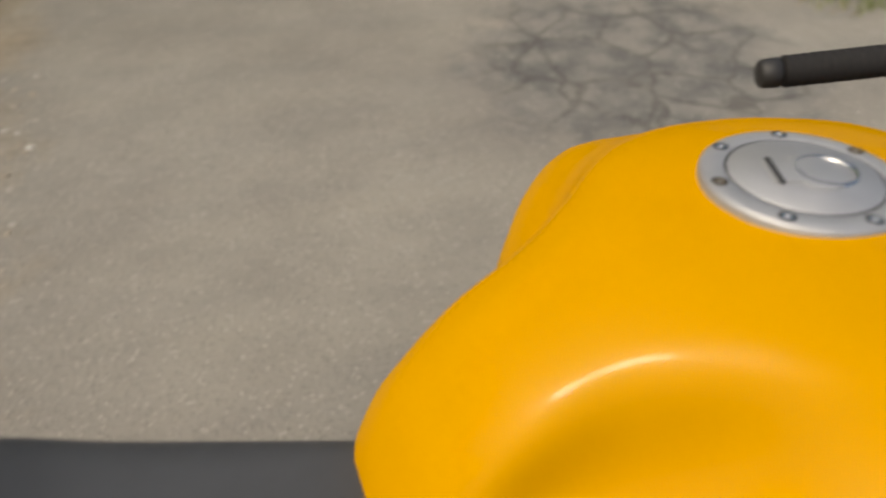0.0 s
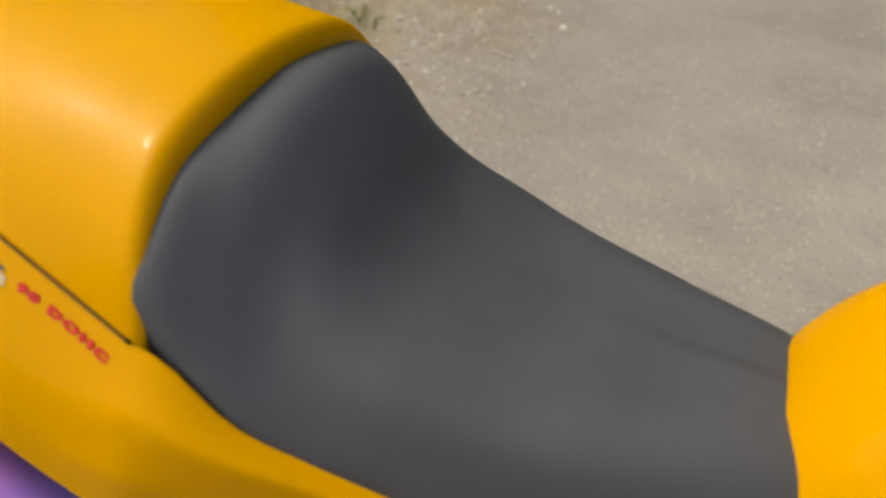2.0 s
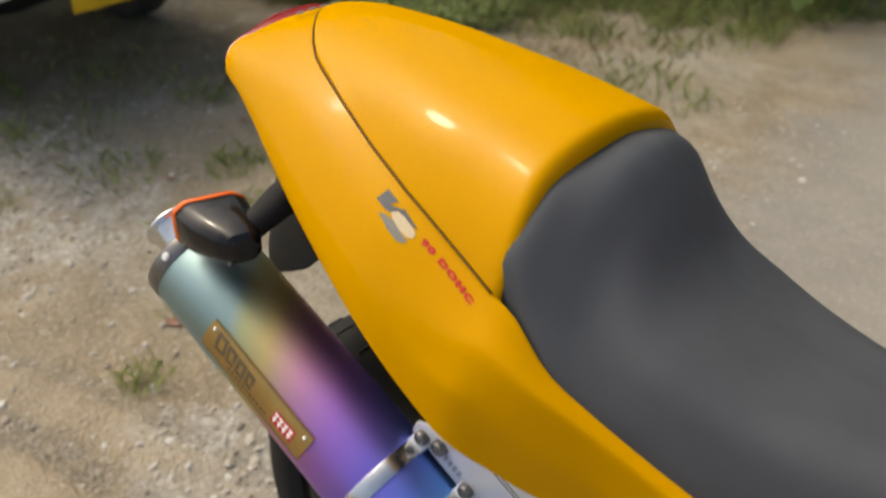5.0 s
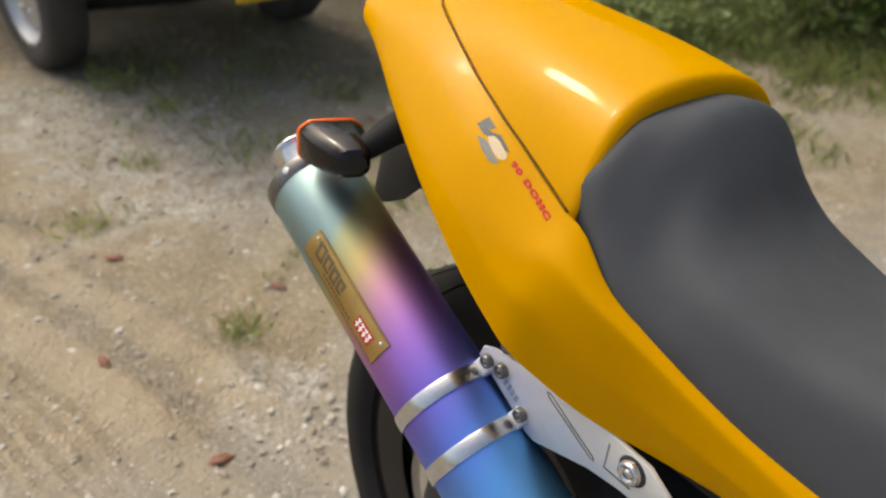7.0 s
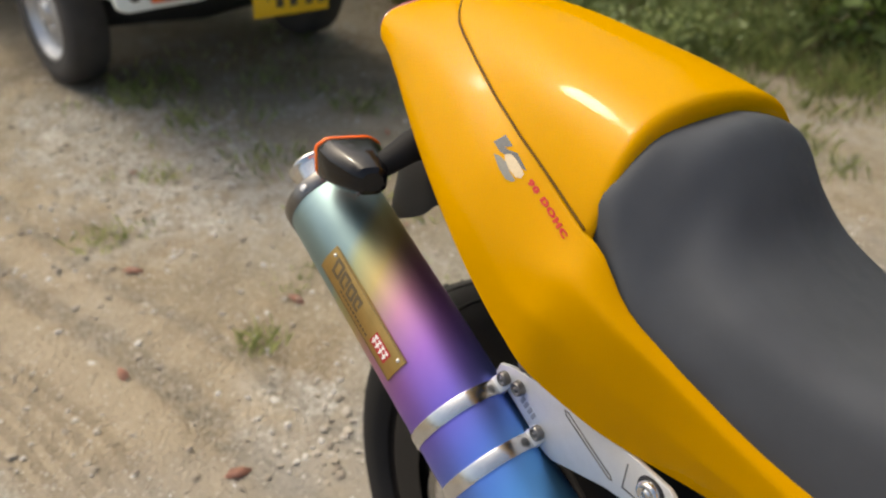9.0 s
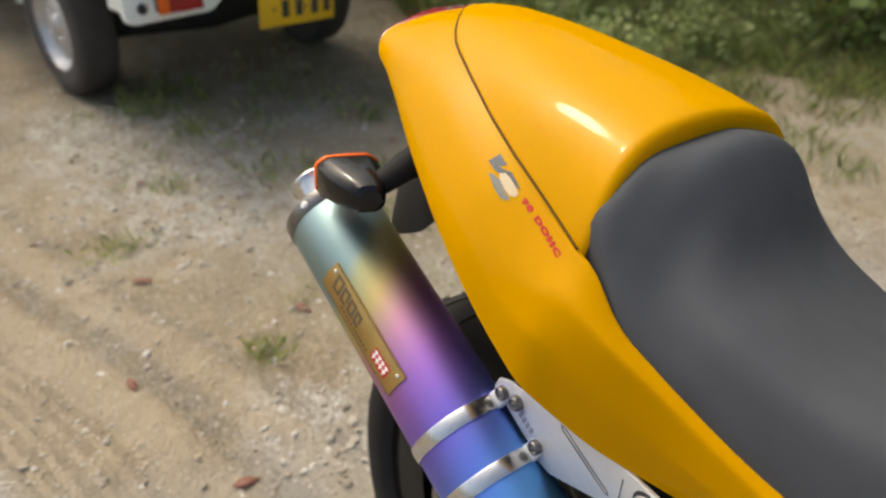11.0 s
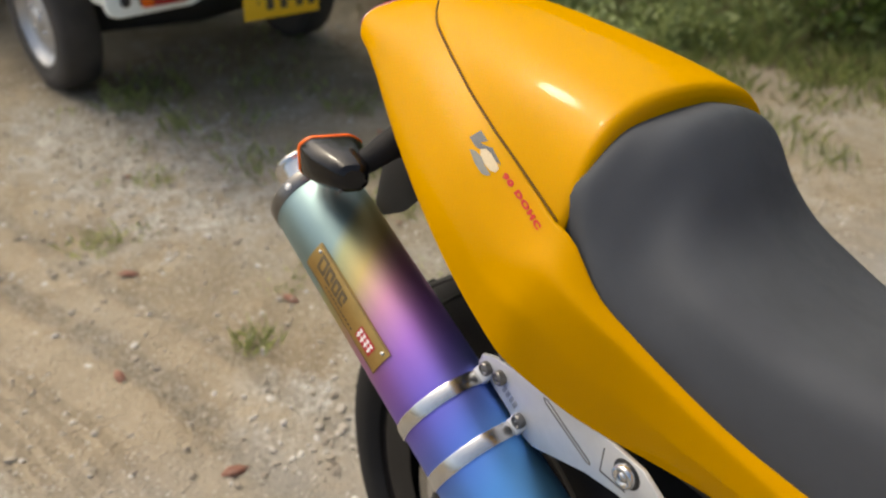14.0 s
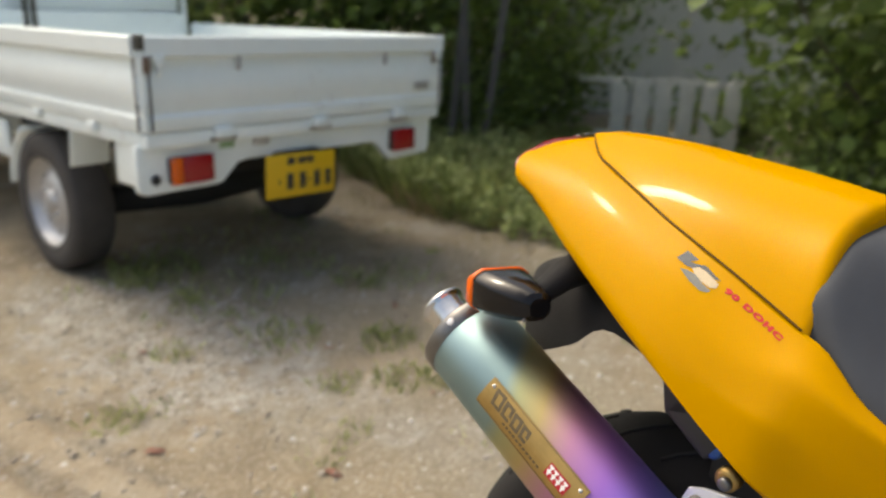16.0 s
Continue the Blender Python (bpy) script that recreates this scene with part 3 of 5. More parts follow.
def loft(stations, kx, ky, tilt=-.096):
    """Mirrored loft: stations are (x, half section from the middle outwards)."""
    rows = np.array([[(x, -y, z) for y, z in sec] for x, sec in stations], float)
    rows = crom(rows, kx)
    rows = np.stack([crom(r, ky) for r in rows])
    return np.concatenate([rows[:, ::-1], mirror_rows(rows, tilt)[:, 1:]], 1)


SEAT = [
    (-.042, [(0, .884), (.04, .881), (.075, .876), (.10, .866), (.124, .846), (.142, .820), (.144, .77)]),
    (-.022, [(0, .893), (.04, .891), (.078, .886), (.102, .877), (.127, .857), (.146, .830), (.148, .785)]),
    (-.003, [(0, .899), (.04, .896), (.080, .889), (.105, .878), (.130, .857), (.1465, .832), (.149, .785)]),
    (.022, [(0, .897), (.045, .892), (.083, .877), (.109, .854), (.135, .826), (.1515, .797), (.151, .76)]),
    (.050, [(0, .867), (.05, .860), (.084, .845), (.108, .825), (.134, .798), (.1530, .769), (.151, .74)]),
    (.080, [(0, .826), (.05, .822), (.090, .816), (.115, .803), (.134, .778), (.1475, .752), (.146, .72)]),
    (.115, [(0, .802), (.05, .801), (.089, .799), (.1165, .789), (.1315, .763), (.1395, .737), (.138, .70)]),
    (.17, [(0, .783), (.045, .783), (.083, .783), (.109, .772), (.1215, .745), (.128, .713), (.126, .68)]),
    (.24, [(0, .774), (.035, .774), (.068, .774), (.092, .762), (.1045, .732), (.1125, .693), (.108, .665)]),
    (.30, [(0, .770), (.03, .770), (.056, .769), (.074, .756), (.087, .728), (.0975, .679), (.09, .655)]),
    (.36, [(0, .762), (.03, .761), (.048, .756), (.061, .745), (.075, .720), (.086, .677), (.084, .65)]),
]
seat = part("seat", grid_mesh(loft(SEAT, 5, 4), cap=False), "vinyl", bike, "charcoal vinyl rider's seat with a raised rear bolster")

TANK = [
    (.312, [(0, .770), (.02, .769), (.036, .762), (.047, .750), (.055, .735), (.060, .715), (.062, .68)]),
    (.322, [(0, .792), (.025, .790), (.045, .780), (.059, .763), (.068, .742), (.074, .715), (.078, .67)]),
    (.345, [(0, .828), (.03, .825), (.052, .811), (.070, .787), (.082, .757), (.090, .72), (.094, .66)]),
    (.385, [(0, .865), (.03, .862), (.056, .848), (.068, .810), (.095, .782), (.104, .735), (.108, .66)]),
    (.430, [(0, .890), (.032, .887), (.061, .873), (.080, .828), (.122, .786), (.130, .74), (.128, .66)]),
    (.465, [(0, .904), (.042, .901), (.077, .888), (.102, .845), (.161, .808), (.170, .755), (.15, .66)]),
    (.500, [(0, .912), (.06, .909), (.098, .899), (.132, .869), (.198, .826), (.212, .77), (.175, .66)]),
    (.535, [(0, .917), (.065, .914), (.112, .902), (.152, .875), (.213, .840), (.222, .775), (.185, .66)]),
    (.580, [(0, .918), (.065, .915), (.115, .903), (.160, .876), (.205, .842), (.216, .775), (.19, .66)]),
    (.650, [(0, .908), (.06, .906), (.115, .894), (.160, .868), (.195, .835), (.208, .77), (.19, .66)]),
    (.730, [(0, .885), (.06, .883), (.110, .872), (.150, .848), (.178, .81), (.185, .75), (.17, .66)]),
    (.790, [(0, .835), (.05, .833), (.09, .824), (.125, .80), (.145, .77), (.15, .73), (.13, .66)]),
]
tank = part("fuel_tank", grid_mesh(loft(TANK, 6, 5, 0.0), cap=True), "yellow", bike, "glossy yellow fuel tank with knee recesses")


# --- silencer: its own z runs from the front end of the can (0) to the outlet ---
AX = Vector((1, .0473, -.4811)).normalized()
CAN0 = Vector((-.1, -.2068, .5842)) + AX * 0.182
ZR = -AX
XR = Vector((0, 1, 0)).cross(ZR).normalized()
YR = ZR.cross(XR)
CAN = Matrix((XR, YR, ZR)).transposed().to_4x4()
CAN.translation = CAN0
muffler = part("muffler", lathe([(.040, -.012), (.050, -.004), (.0535, .0), (.0544, .004), (.0544, .40), (.0544, .460), (.0535, .462)], 64), "titanium", bike, "heat-tinted titanium muffler shading from blue to purple and gold")
muffler.matrix_local = UNLEAN @ CAN
part("end_cap", lathe([(.0546, .457), (.0556, .458), (.0556, .4730), (.0550, .4745), (.0535, .4750)], 64), "dark_steel", muffler, "dark steel end band")
part("end_face", lathe([(.0536, .4740), (.0525, .4760), (.046, .4785), (.036, .4815), (.030, .4825), (.0250, .4830)], 64), "steel", muffler, "polished sloping end face")
part("outlet_pipe", lathe([(.0250, .480), (.0250, .511), (.0262, .514), (.0285, .516), (.0285, .519), (.026, .520), (.0232, .518), (.0226, .50), (.0226, .40)], 48), "steel", muffler, "short polished outlet pipe with rolled lip")


def can_spot(angle, z, r=0.0556):
    """On the can: angle in degrees about its axis, z along it."""
    a = radians(angle)
    return Matrix.Translation((r * math.cos(a), r * math.sin(a), z)) @ Matrix.Rotation(a, 4, "Z") @ Matrix.Rotation(radians(90), 4, "Y")


def toward(p):
    """Angle and height on the can of a place in the world."""
    q = CAN.inverted() @ Vector(p)
    return math.degrees(math.atan2(q.y, q.x)), q.z


def rivet(parent, m, r=.0042, name="bolt", mat="alu"):
    bm = lathe([(0.0001, .0022), (r * .45, .0022), (r * .5, .0014), (r * .62, .0014), (r * .7, .0024), (r, .0016), (r * 1.05, 0), (r * 1.05, -.003)], 16)
    ob = part(name, moved(bm, m), mat, parent)
    return ob


ang_b, z_b = toward((-.32, -.27, .743))
for k in range(3):
    rivet(muffler, can_spot(ang_b + 120 * k, .4660))

ang_p, z_p1 = toward((-.255, -.262, .702))
_, z_p2 = toward((-.129, -.254, .642))
PLATE_A = ang_p - 15


def on_can(u, v, h):
    """u runs along the can towards its front, v round it upwards, h outwards."""
    a = radians(PLATE_A) + v / 0.0556
    r = 0.0547 + h
    return Vector((r * math.cos(a), r * math.sin(a), z_p1 + 0.008 - u))


def bent_plate(name, u0, u1, v0, v1, h0, h1, mat, parent, label="", nu=2, nv=8):
    rows = []
    ring = [(v, h1) for v in np.linspace(v0, v1, nv)] + [(v, h0) for v in np.linspace(v1, v0, nv)]
    for u in np.linspace(u0, u1, nu):
        rows.append([on_can(u, v, h) for v, h in ring])
    return part(name, grid_mesh(rows, close_u=True, cap=True), mat, parent, label, smooth=False)


PL = 0.150
badge = bent_plate("badge", 0, PL, -.017, .017, .0002, .0016, "brass", muffler, "brass maker's plate with dark engraving and a small red label")
for u, v in ((.007, .010), (PL - .007, -.010), (.007, -.010), (PL - .007, .010)):
    if (u, v) in ((.007, .010), (PL - .007, .010)):
        bm = bmesh.new()
        bmesh.ops.create_uvsphere(bm, u_segments=10, v_segments=6, radius=.0022, matrix=Matrix.Translation(on_can(u, v, .0016)))
        part("rivet", bm, "alu", badge)
for (a, b, c, d) in ((.001, PL - .001, .0153, .0160), (.001, PL - .001, -.0160, -.0153)):
    bent_plate("border", a, b, c, d, .0016, .0019, "dark_brass", badge)
# the maker's mark: plain slanted bars, shrinking along the plate
def slanted(name, u, w, v0, v1, lean, h0, h1, mat, parent):
    rows = []
    for v in np.linspace(v0, v1, 5):
        k = lean * (v - v0)
        rows.append([on_can(u + k, v, h1), on_can(u + w + k, v, h1), on_can(u + w + k, v, h0), on_can(u + k, v, h0)])
    return part(name, grid_mesh(rows, close_u=True, cap=True), mat, parent, smooth=False)


for k, (w, top) in enumerate(((.0150, .0125), (.0135, .0110), (.0130, .0100), (.0120, .0090))):
    u = (.016, .0325, .0475, .0620)[k]
    for du, bw, v0, v1 in ((0, .0038, -.0050, top), (.0038, w - .0038, top - .0034, top), (.0030, w - .0045, -.0050, -.0018), (w - .0040, .0036, .0005 if k % 2 else -.0045, top)):
        slanted("mark", u + du - .25 * (v0 + .005), bw, v0, v1, -.25, .0016, .0020, "dark_brass", badge)
for k in range(11):
    u = .040 + k * .0055
    bent_plate("small_mark", u, u + .0036, -.0105, -.0080, .0016, .0019, "dark_brass", badge)
red = bent_plate("red_label", PL - .045, PL - .016, -.008, .006, .0016, .0020, "label_red", badge, "small red label with white marks")
for k in range(4):
    u = PL - .0438 + k * .0068
    for du, w, v0, v1 in ((0, .0052, .0020, .0042), (.0018, .0020, -.0062, .0020), (0, .0052, -.0030, -.0010)):
        bent_plate("label_mark", u + du, u + du + w, v0, v1, .0020, .0023, "label_white", red)

# clamps round the can and the hanger bracket
_, zc1 = toward((-.064, -.174, .633))
_, zc2 = toward((-.009, -.173, .608))
ang_c, _ = toward((-.064, -.174, .633))


def clamp(z):
    rows = []
    ring = [(.0546, -.0075), (.0560, -.0079), (.0566, -.006), (.0566, .006), (.0560, .0079), (.0546, .0075)]
    for a in np.linspace(0, 2 * math.pi, 65)[:-1]:
        rows.append([(r * math.cos(a), r * math.sin(a), z + dz) for r, dz in ring])
    rows.append(rows[0])
    bm = grid_mesh(rows, close_u=True)
    bmesh.ops.remove_doubles(bm, verts=bm.verts, dist=1e-6)
    c = sharp(part("clamp_band", bm, "steel", muffler, "polished aluminium clamp band"))
    lug = bmesh.new()
    box(lug, (.020, .012, .018), (0, 0, 0), None, .002)
    m = Matrix.Rotation(radians(ang_c), 4, "Z") @ Matrix.Translation((.060, 0, z))
    part("clamp_lug", moved(lug, m), "alu", c)
    return c


for z in (zc1, zc2):
    clamp(z)


def in_bike(p):
    return UNLEAN @ Vector(p)


def frame_at(o, xdir, ydir):
    """A matrix at o with x along xdir and z square to xdir and ydir."""
    x = Vector(xdir).normalized()
    z = x.cross(Vector(ydir)).normalized()
    y = z.cross(x)
    m = Matrix((x, y, z)).transposed().to_4x4()
    m.translation = o
    return m


# hanger bracket: cut aluminium plate in a plane beside the can
BR = UNLEAN @ frame_at((-.064, -.171, .634), (.055, .001, -.025), (.41, .03, .91))
hanger = part("hanger_bracket", moved(plate_mesh([(-.013, -.009), (-.014, .006), (-.004, .018), (.03, .044), (.10, .086), (.165, .112), (.205, .108), (.21, .085), (.165, .062), (.136, .041), (.086, -.010), (.072, -.014), (.055, -.011)], .005, .0012), BR), "alu", bike, "satin aluminium muffler hanger bracket with bolts")
sharp(hanger)
for u, v, r in ((0, .002, .0075), (.018, .014, .0078), (.0605, .0, .0075), (.159, .092, .011)):
    bm = lathe([(.0001, .007), (r * .38, .0068), (r * .42, .0035), (r * .62, .0035), (r * .68, .0078), (r * .92, .0066), (r, .004), (r, .0)], 20)
    part("bolt", moved(bm, BR @ Matrix.Translation((u, v, .005))), "steel" if r > .01 else "dark_steel", hanger)
for k in range(4):
    part("stamped_mark", moved(blocks(((.0042, .009, .0006), (.028 + .006 * k, .006, .0052)), bevel=.0002), BR), "cap_alu", hanger)

for line in (((.068, .0575), (.064, .055), (.068, .0525), (.100, .0530), (.131, .0535), (.134, .0555), (.131, .0575), (.100, .0570), (.068, .0575)), ((.132, .0875), (.143, .063), (.169, .076))):
    part("groove", moved(tube([Vector((*q, .0051)) for q in line], .0008, 6), BR), "dark_steel", hanger)
part("washer", moved(lathe([(.0100, .0055), (.0138, .0055), (.0142, .0048), (.0142, .0)], 24), BR @ Matrix.Translation((.159, .092, .0))), "black_plastic", hanger, "black rubber washer")

# --- tail light ---
def build_tail_light():
    rows = []
    base = TROWS[-3][14:-14]
    for d, s in ((.006, .965), (-.006, 1.0), (-.018, .985), (-.028, .90), (-.034, .76), (-.037, .50), (-.038, .1)):
        e = base.copy()
        e[:, 0] = e[:, 0] + d * np.clip(1.15 - (np.abs(e[:, 1]) / .105) ** 2, .22, 1)
        e[:, 1] *= s
        e[:, 2] = .896 + (e[:, 2] - .896) * s * .97
        rows.append(e)
    return part("tail_light", grid_mesh(rows), "red_lens", bike, "dark red tail light lens")


build_tail_light()

# --- indicator: black pod with an amber lens towards the rear, on a rubber stalk ---
def indicator_ring(centre, width, height, cut):
    """One eight-cornered section of the pod, each corner doubled to keep its edges crisp; wide along y, high along z."""
    w, h = width / 2, height / 2
    corners = [(w, h * (1 - cut)), (w * (1 - cut), h), (-w * (1 - cut), h), (-w, h * (1 - cut)), (-w, -h * (1 - cut)), (-w * (1 - cut), -h), (w * (1 - cut), -h), (w, -h * (1 - cut))]
    out = []
    for k, (y, z) in enumerate(corners):
        a, b = corners[k - 1], corners[(k + 1) % 8]
        for q in (a, b):
            d = math.hypot(q[0] - y, q[1] - z)
            f = min(.3, .0022 / d)
            out.append((centre[0], centre[1] + y + (q[0] - y) * f, centre[2] + z + (q[1] - z) * f))
    return out


def indicator(side):
    """Pod with its amber lens to the rear; its own x runs forwards, y to the inner side."""
    m = Matrix.Translation((-.316, -.191, .762)) @ Matrix.Rotation(radians(-18), 4, "Z") @ Matrix.Rotation(radians(3), 4, "X")
    if side > 0:
        m = Matrix.Diagonal((1, -1, 1, 1)) @ m
    body = [indicator_ring((x, y, z), w, h, c) for x, y, z, w, h, c in (
        (0, 0, 0, .066, .046, .34), (.004, 0, 0, .0675, .0475, .34), (.010, 0, 0, .0675, .0475, .36), (.034, .003, .0005, .060, .043, .42), (.056, .007, .001, .044, .036, .46), (.066, .009, .001, .034, .030, .48), (.070, .010, .001, .022, .020, .5))]
    pod = sharp(part("indicator", moved(grid_mesh(body, close_u=True, cap=True), m), "gloss_black", bike, "black faceted indicator pod with amber lens"), 28)
    lens = [indicator_ring((x, min(0, .25 * x), .15 * x), w, h, c) for x, w, h, c in ((.0035, .0688, .0488, .34), (-.003, .0686, .0484, .35), (-.010, .064, .0435, .40), (-.018, .053, .034, .46), (-.024, .030, .018, .5))]
    part("lens", moved(grid_mesh(lens, close_u=True, cap=True), m), "orange", pod, "amber lens")
    root = [m @ Vector((.046, .016, .003)), m @ Vector((.042, .032, .010)), m @ Vector((.036, .056, .022)), m @ Vector((.030, .095, .034))]
    part("stalk", tube(root, [.012, .0135, .0165, .022]), "rubber", pod, "black rubber stalk")
    part("screw", moved(lathe([(.0001, .0014), (.0020, .0013), (.0024, 0)], 10), m @ Matrix.Translation((.066, -.004, -.012)) @ Matrix.Rotation(radians(90), 4, "Y")), "dark_steel", pod)


indicator(-1)
indicator(1)

# --- rear mudguard and number plate hanger under the tail ---
part("rear_mudguard", grid_mesh(loft([(-.375, [(0, .770), (.04, .767), (.065, .755), (.072, .72)]), (-.34, [(0, .780), (.06, .777), (.098, .762), (.110, .695)]),
                                (-.30, [(0, .785), (.08, .782), (.118, .765), (.134, .688)]), (-.25, [(0, .79), (.08, .787), (.12, .765), (.136, .712)]), (-.20, [(0, .785), (.08, .782), (.12, .765), (.134, .742)]), (-.08, [(0, .74), (.08, .737), (.11, .72), (.12, .69)])], 5, 4)),
     "rubber", bike, "matt black rear mudguard under the tail")

# --- rear wheel ---
WX, WR = -.125, .312


def torus_tyre(R, w, n=72):
    prof = []
    for k in range(25):
        a = math.pi * (k / 24)
        prof.append((R - .055 + .055 * math.sin(a) ** .8 if 0 < k < 24 else R - .075, -math.cos(a) * w / 2))
    prof = [(R - .088, -w / 2 * .78)] + prof + [(R - .088, w / 2 * .78)]
    return lathe(prof, n)


wheel = new("rear_wheel")
wheel.parent = bike
wheel.empty_display_size = .1
wheel.matrix_local = Matrix.Translation((WX, 0, WR)) @ Matrix.Rotation(radians(90), 4, "X")
part("tyre", torus_tyre(WR, .17), "rubber", wheel, "black road tyre with shallow grooves")
for k in range(22):
    a = 2 * math.pi * k / 22
    for sgn in (-1, 1):
        pts = []
        for j in range(6):
            v = sgn * (.012 + .012 * j)
            th = a + .05 * j
            sa = math.acos(max(-1, min(1, -v / .085)))
            r = WR - .055 + .055 * math.sin(sa) ** .8 + .0008
            pts.append((r * math.cos(th), r * math.sin(th), v))
        part("tread_groove", tube(pts, .0025, 6), "under_black", wheel)
rim = part("rim", lathe([(.16, -.06), (.205, -.068), (.226, -.07), (.228, -.062), (.21, -.05), (.205, 0), (.21, .05), (.228, .062), (.226, .07), (.205, .068), (.16, .06)], 64), "gloss_black", wheel, "black cast wheel rim")
for k in range(3):
    bm = bmesh.new()
    box(bm, (.17, .045, .03), (.12, 0, 0), None, .008)
    part("spoke", moved(bm, Matrix.Rotation(2 * math.pi * k / 3, 4, "Z")), "gloss_black", rim)
part("hub", lathe([(.001, -.07), (.05, -.07), (.055, -.05), (.055, .05), (.05, .07), (.001, .07)], 32), "gloss_black", wheel)
part("brake_disc", lathe([(.06, .074), (.11, .074), (.11, .079), (.06, .079), (.06, .074)], 48), "steel", wheel)
part("swingarm", blocks(((.56, .035, .06), (.12, -.108, .33), Matrix.Rotation(radians(6), 4, "Y")), ((.56, .035, .06), (.12, .108, .33), Matrix.Rotation(radians(6), 4, "Y")), bevel=.012), "under_black", bike, "black swingarm")
part("subframe", tube([(.36, -.06, .60), (.15, -.07, .655), (-.10, -.08, .70), (-.28, -.06, .75)], .014), "under_black", bike)
part("subframe", tube([(.36, .06, .60), (.15, .07, .655), (-.10, .08, .70), (-.28, .06, .75)], .014), "under_black", bike)
part("undertray", blocks(((.42, .14, .10), (.10, 0, .63)), bevel=.02), "under_black", bike)
bracket = part("side_bracket", blocks(((.030, .016, .050), (-.114, -.140, .716), Matrix.Rotation(radians(-14), 4, "Y")), ((.060, .016, .026), (-.092, -.140, .688), Matrix.Rotation(radians(32), 4, "Y")), bevel=.005), "black_plastic", bike, "black plastic clip under the flank")
for name, at, r, wide, mat in (("collar", (-.069, -.141, .676), .0095, .012, "blue_anodised"), ("bolt", (-.050, -.141, .655), .0115, .014, "brass"), ("bolt_head", (-.049, -.149, .653), .0065, .010, "dark_steel")):
    bm = lathe([(.0001, wide / 2), (r * .6, wide / 2), (r, wide * .35), (r, -wide * .35), (r * .6, -wide / 2), (.0001, -wide / 2)], 20)
    part(name, moved(bm, Matrix.Translation(at) @ Matrix.Rotation(radians(90), 4, "X")), mat, bracket)
part("link_pipe", tube([(.085, -.198, .492), (.16, -.19, .45), (.26, -.16, .38), (.40, -.12, .30), (.60, -.08, .24)], .024, 20), "steel", bike, "exhaust link pipe")

# --- engine, frame, fork, front wheel: mostly out of view ---
part("engine", blocks(((.42, .36, .40), (.50, 0, .42)), ((.24, .30, .22), (.72, 0, .60), Matrix.Rotation(radians(40), 4, "Y")), bevel=.03), "under_black", bike)
part("frame_spar", blocks(((.46, .04, .08), (.66, -.13, .60), Matrix.Rotation(radians(-12), 4, "Y")), ((.46, .04, .08), (.66, .13, .60), Matrix.Rotation(radians(-12), 4, "Y")), bevel=.01), "under_black", bike)
front = new("front_wheel")
front.parent = bike
front.empty_display_size = .1
front.matrix_local = Matrix.Translation((1.20, 0, .30)) @ Matrix.Rotation(radians(90), 4, "X")
part("tyre", torus_tyre(.30, .12), "rubber", front)
part("rim", lathe([(.15, -.045), (.21, -.05), (.214, -.04), (.20, 0), (.214, .04), (.21, .05), (.15, .045)], 64), "gloss_black", front)
for k in range(3):
    bm = bmesh.new()
    box(bm, (.17, .04, .025), (.12, 0, 0), None, .007)
    part("spoke", moved(bm, Matrix.Rotation(2 * math.pi * k / 3, 4, "Z")), "gloss_black", front)
part("hub", lathe([(.001, -.06), (.04, -.06), (.04, .06), (.001, .06)], 32), "gloss_black", front)
for s in (-1, 1):
    part("fork_leg", tube([(1.20, s * .10, .30), (.90, s * .10, .86)], .026), "steel", bike)
part("fairing", moved(grid_mesh(loft([(.78, [(0, .62), (.20, .64), (.235, .72), (.22, .80)]), (.95, [(0, .55), (.22, .62), (.25, .74), (.20, .86)]), (1.12, [(0, .52), (.17, .66), (.17, .80), (.11, .92)]), (1.24, [(0, .66), (.06, .72), (.07, .78), (.03, .84)])], 5, 5)), Matrix.Translation((.08, 0, -.10))), "yellow", bike, "yellow front fairing")

# --- handlebar, grip and lever on the left ---
for s in (-1, 1):
    e = in_bike((.768, .307, .819))
    inn = in_bike((.968, .255, .843))
    if s < 0:
        e.y, inn.y = -e.y, -inn.y
    bar = part("handlebar", tube([inn, inn.lerp(e, .5), e], .011), "gloss_black", bike, "black clip-on handlebar with ribbed grip")
    d = (inn - e).normalized()
    L = .125
    pts, rad = [], []
    for k in range(61):
        pts.append(e + d * (.002 + L * k / 60))
        rad.append(.0152 - (.0012 if k % 4 == 0 else 0) - (.004 if k in (0, 60) else 0))
    part("grip", tube(pts, rad, 20), "rubber", bar, "black ribbed rubber grip")
    part("bar_end", tube([e - d * .020, e - d * .017, e - d * .002, e], [.010, .0135, .0145, .012], 20), "black_plastic", bar)

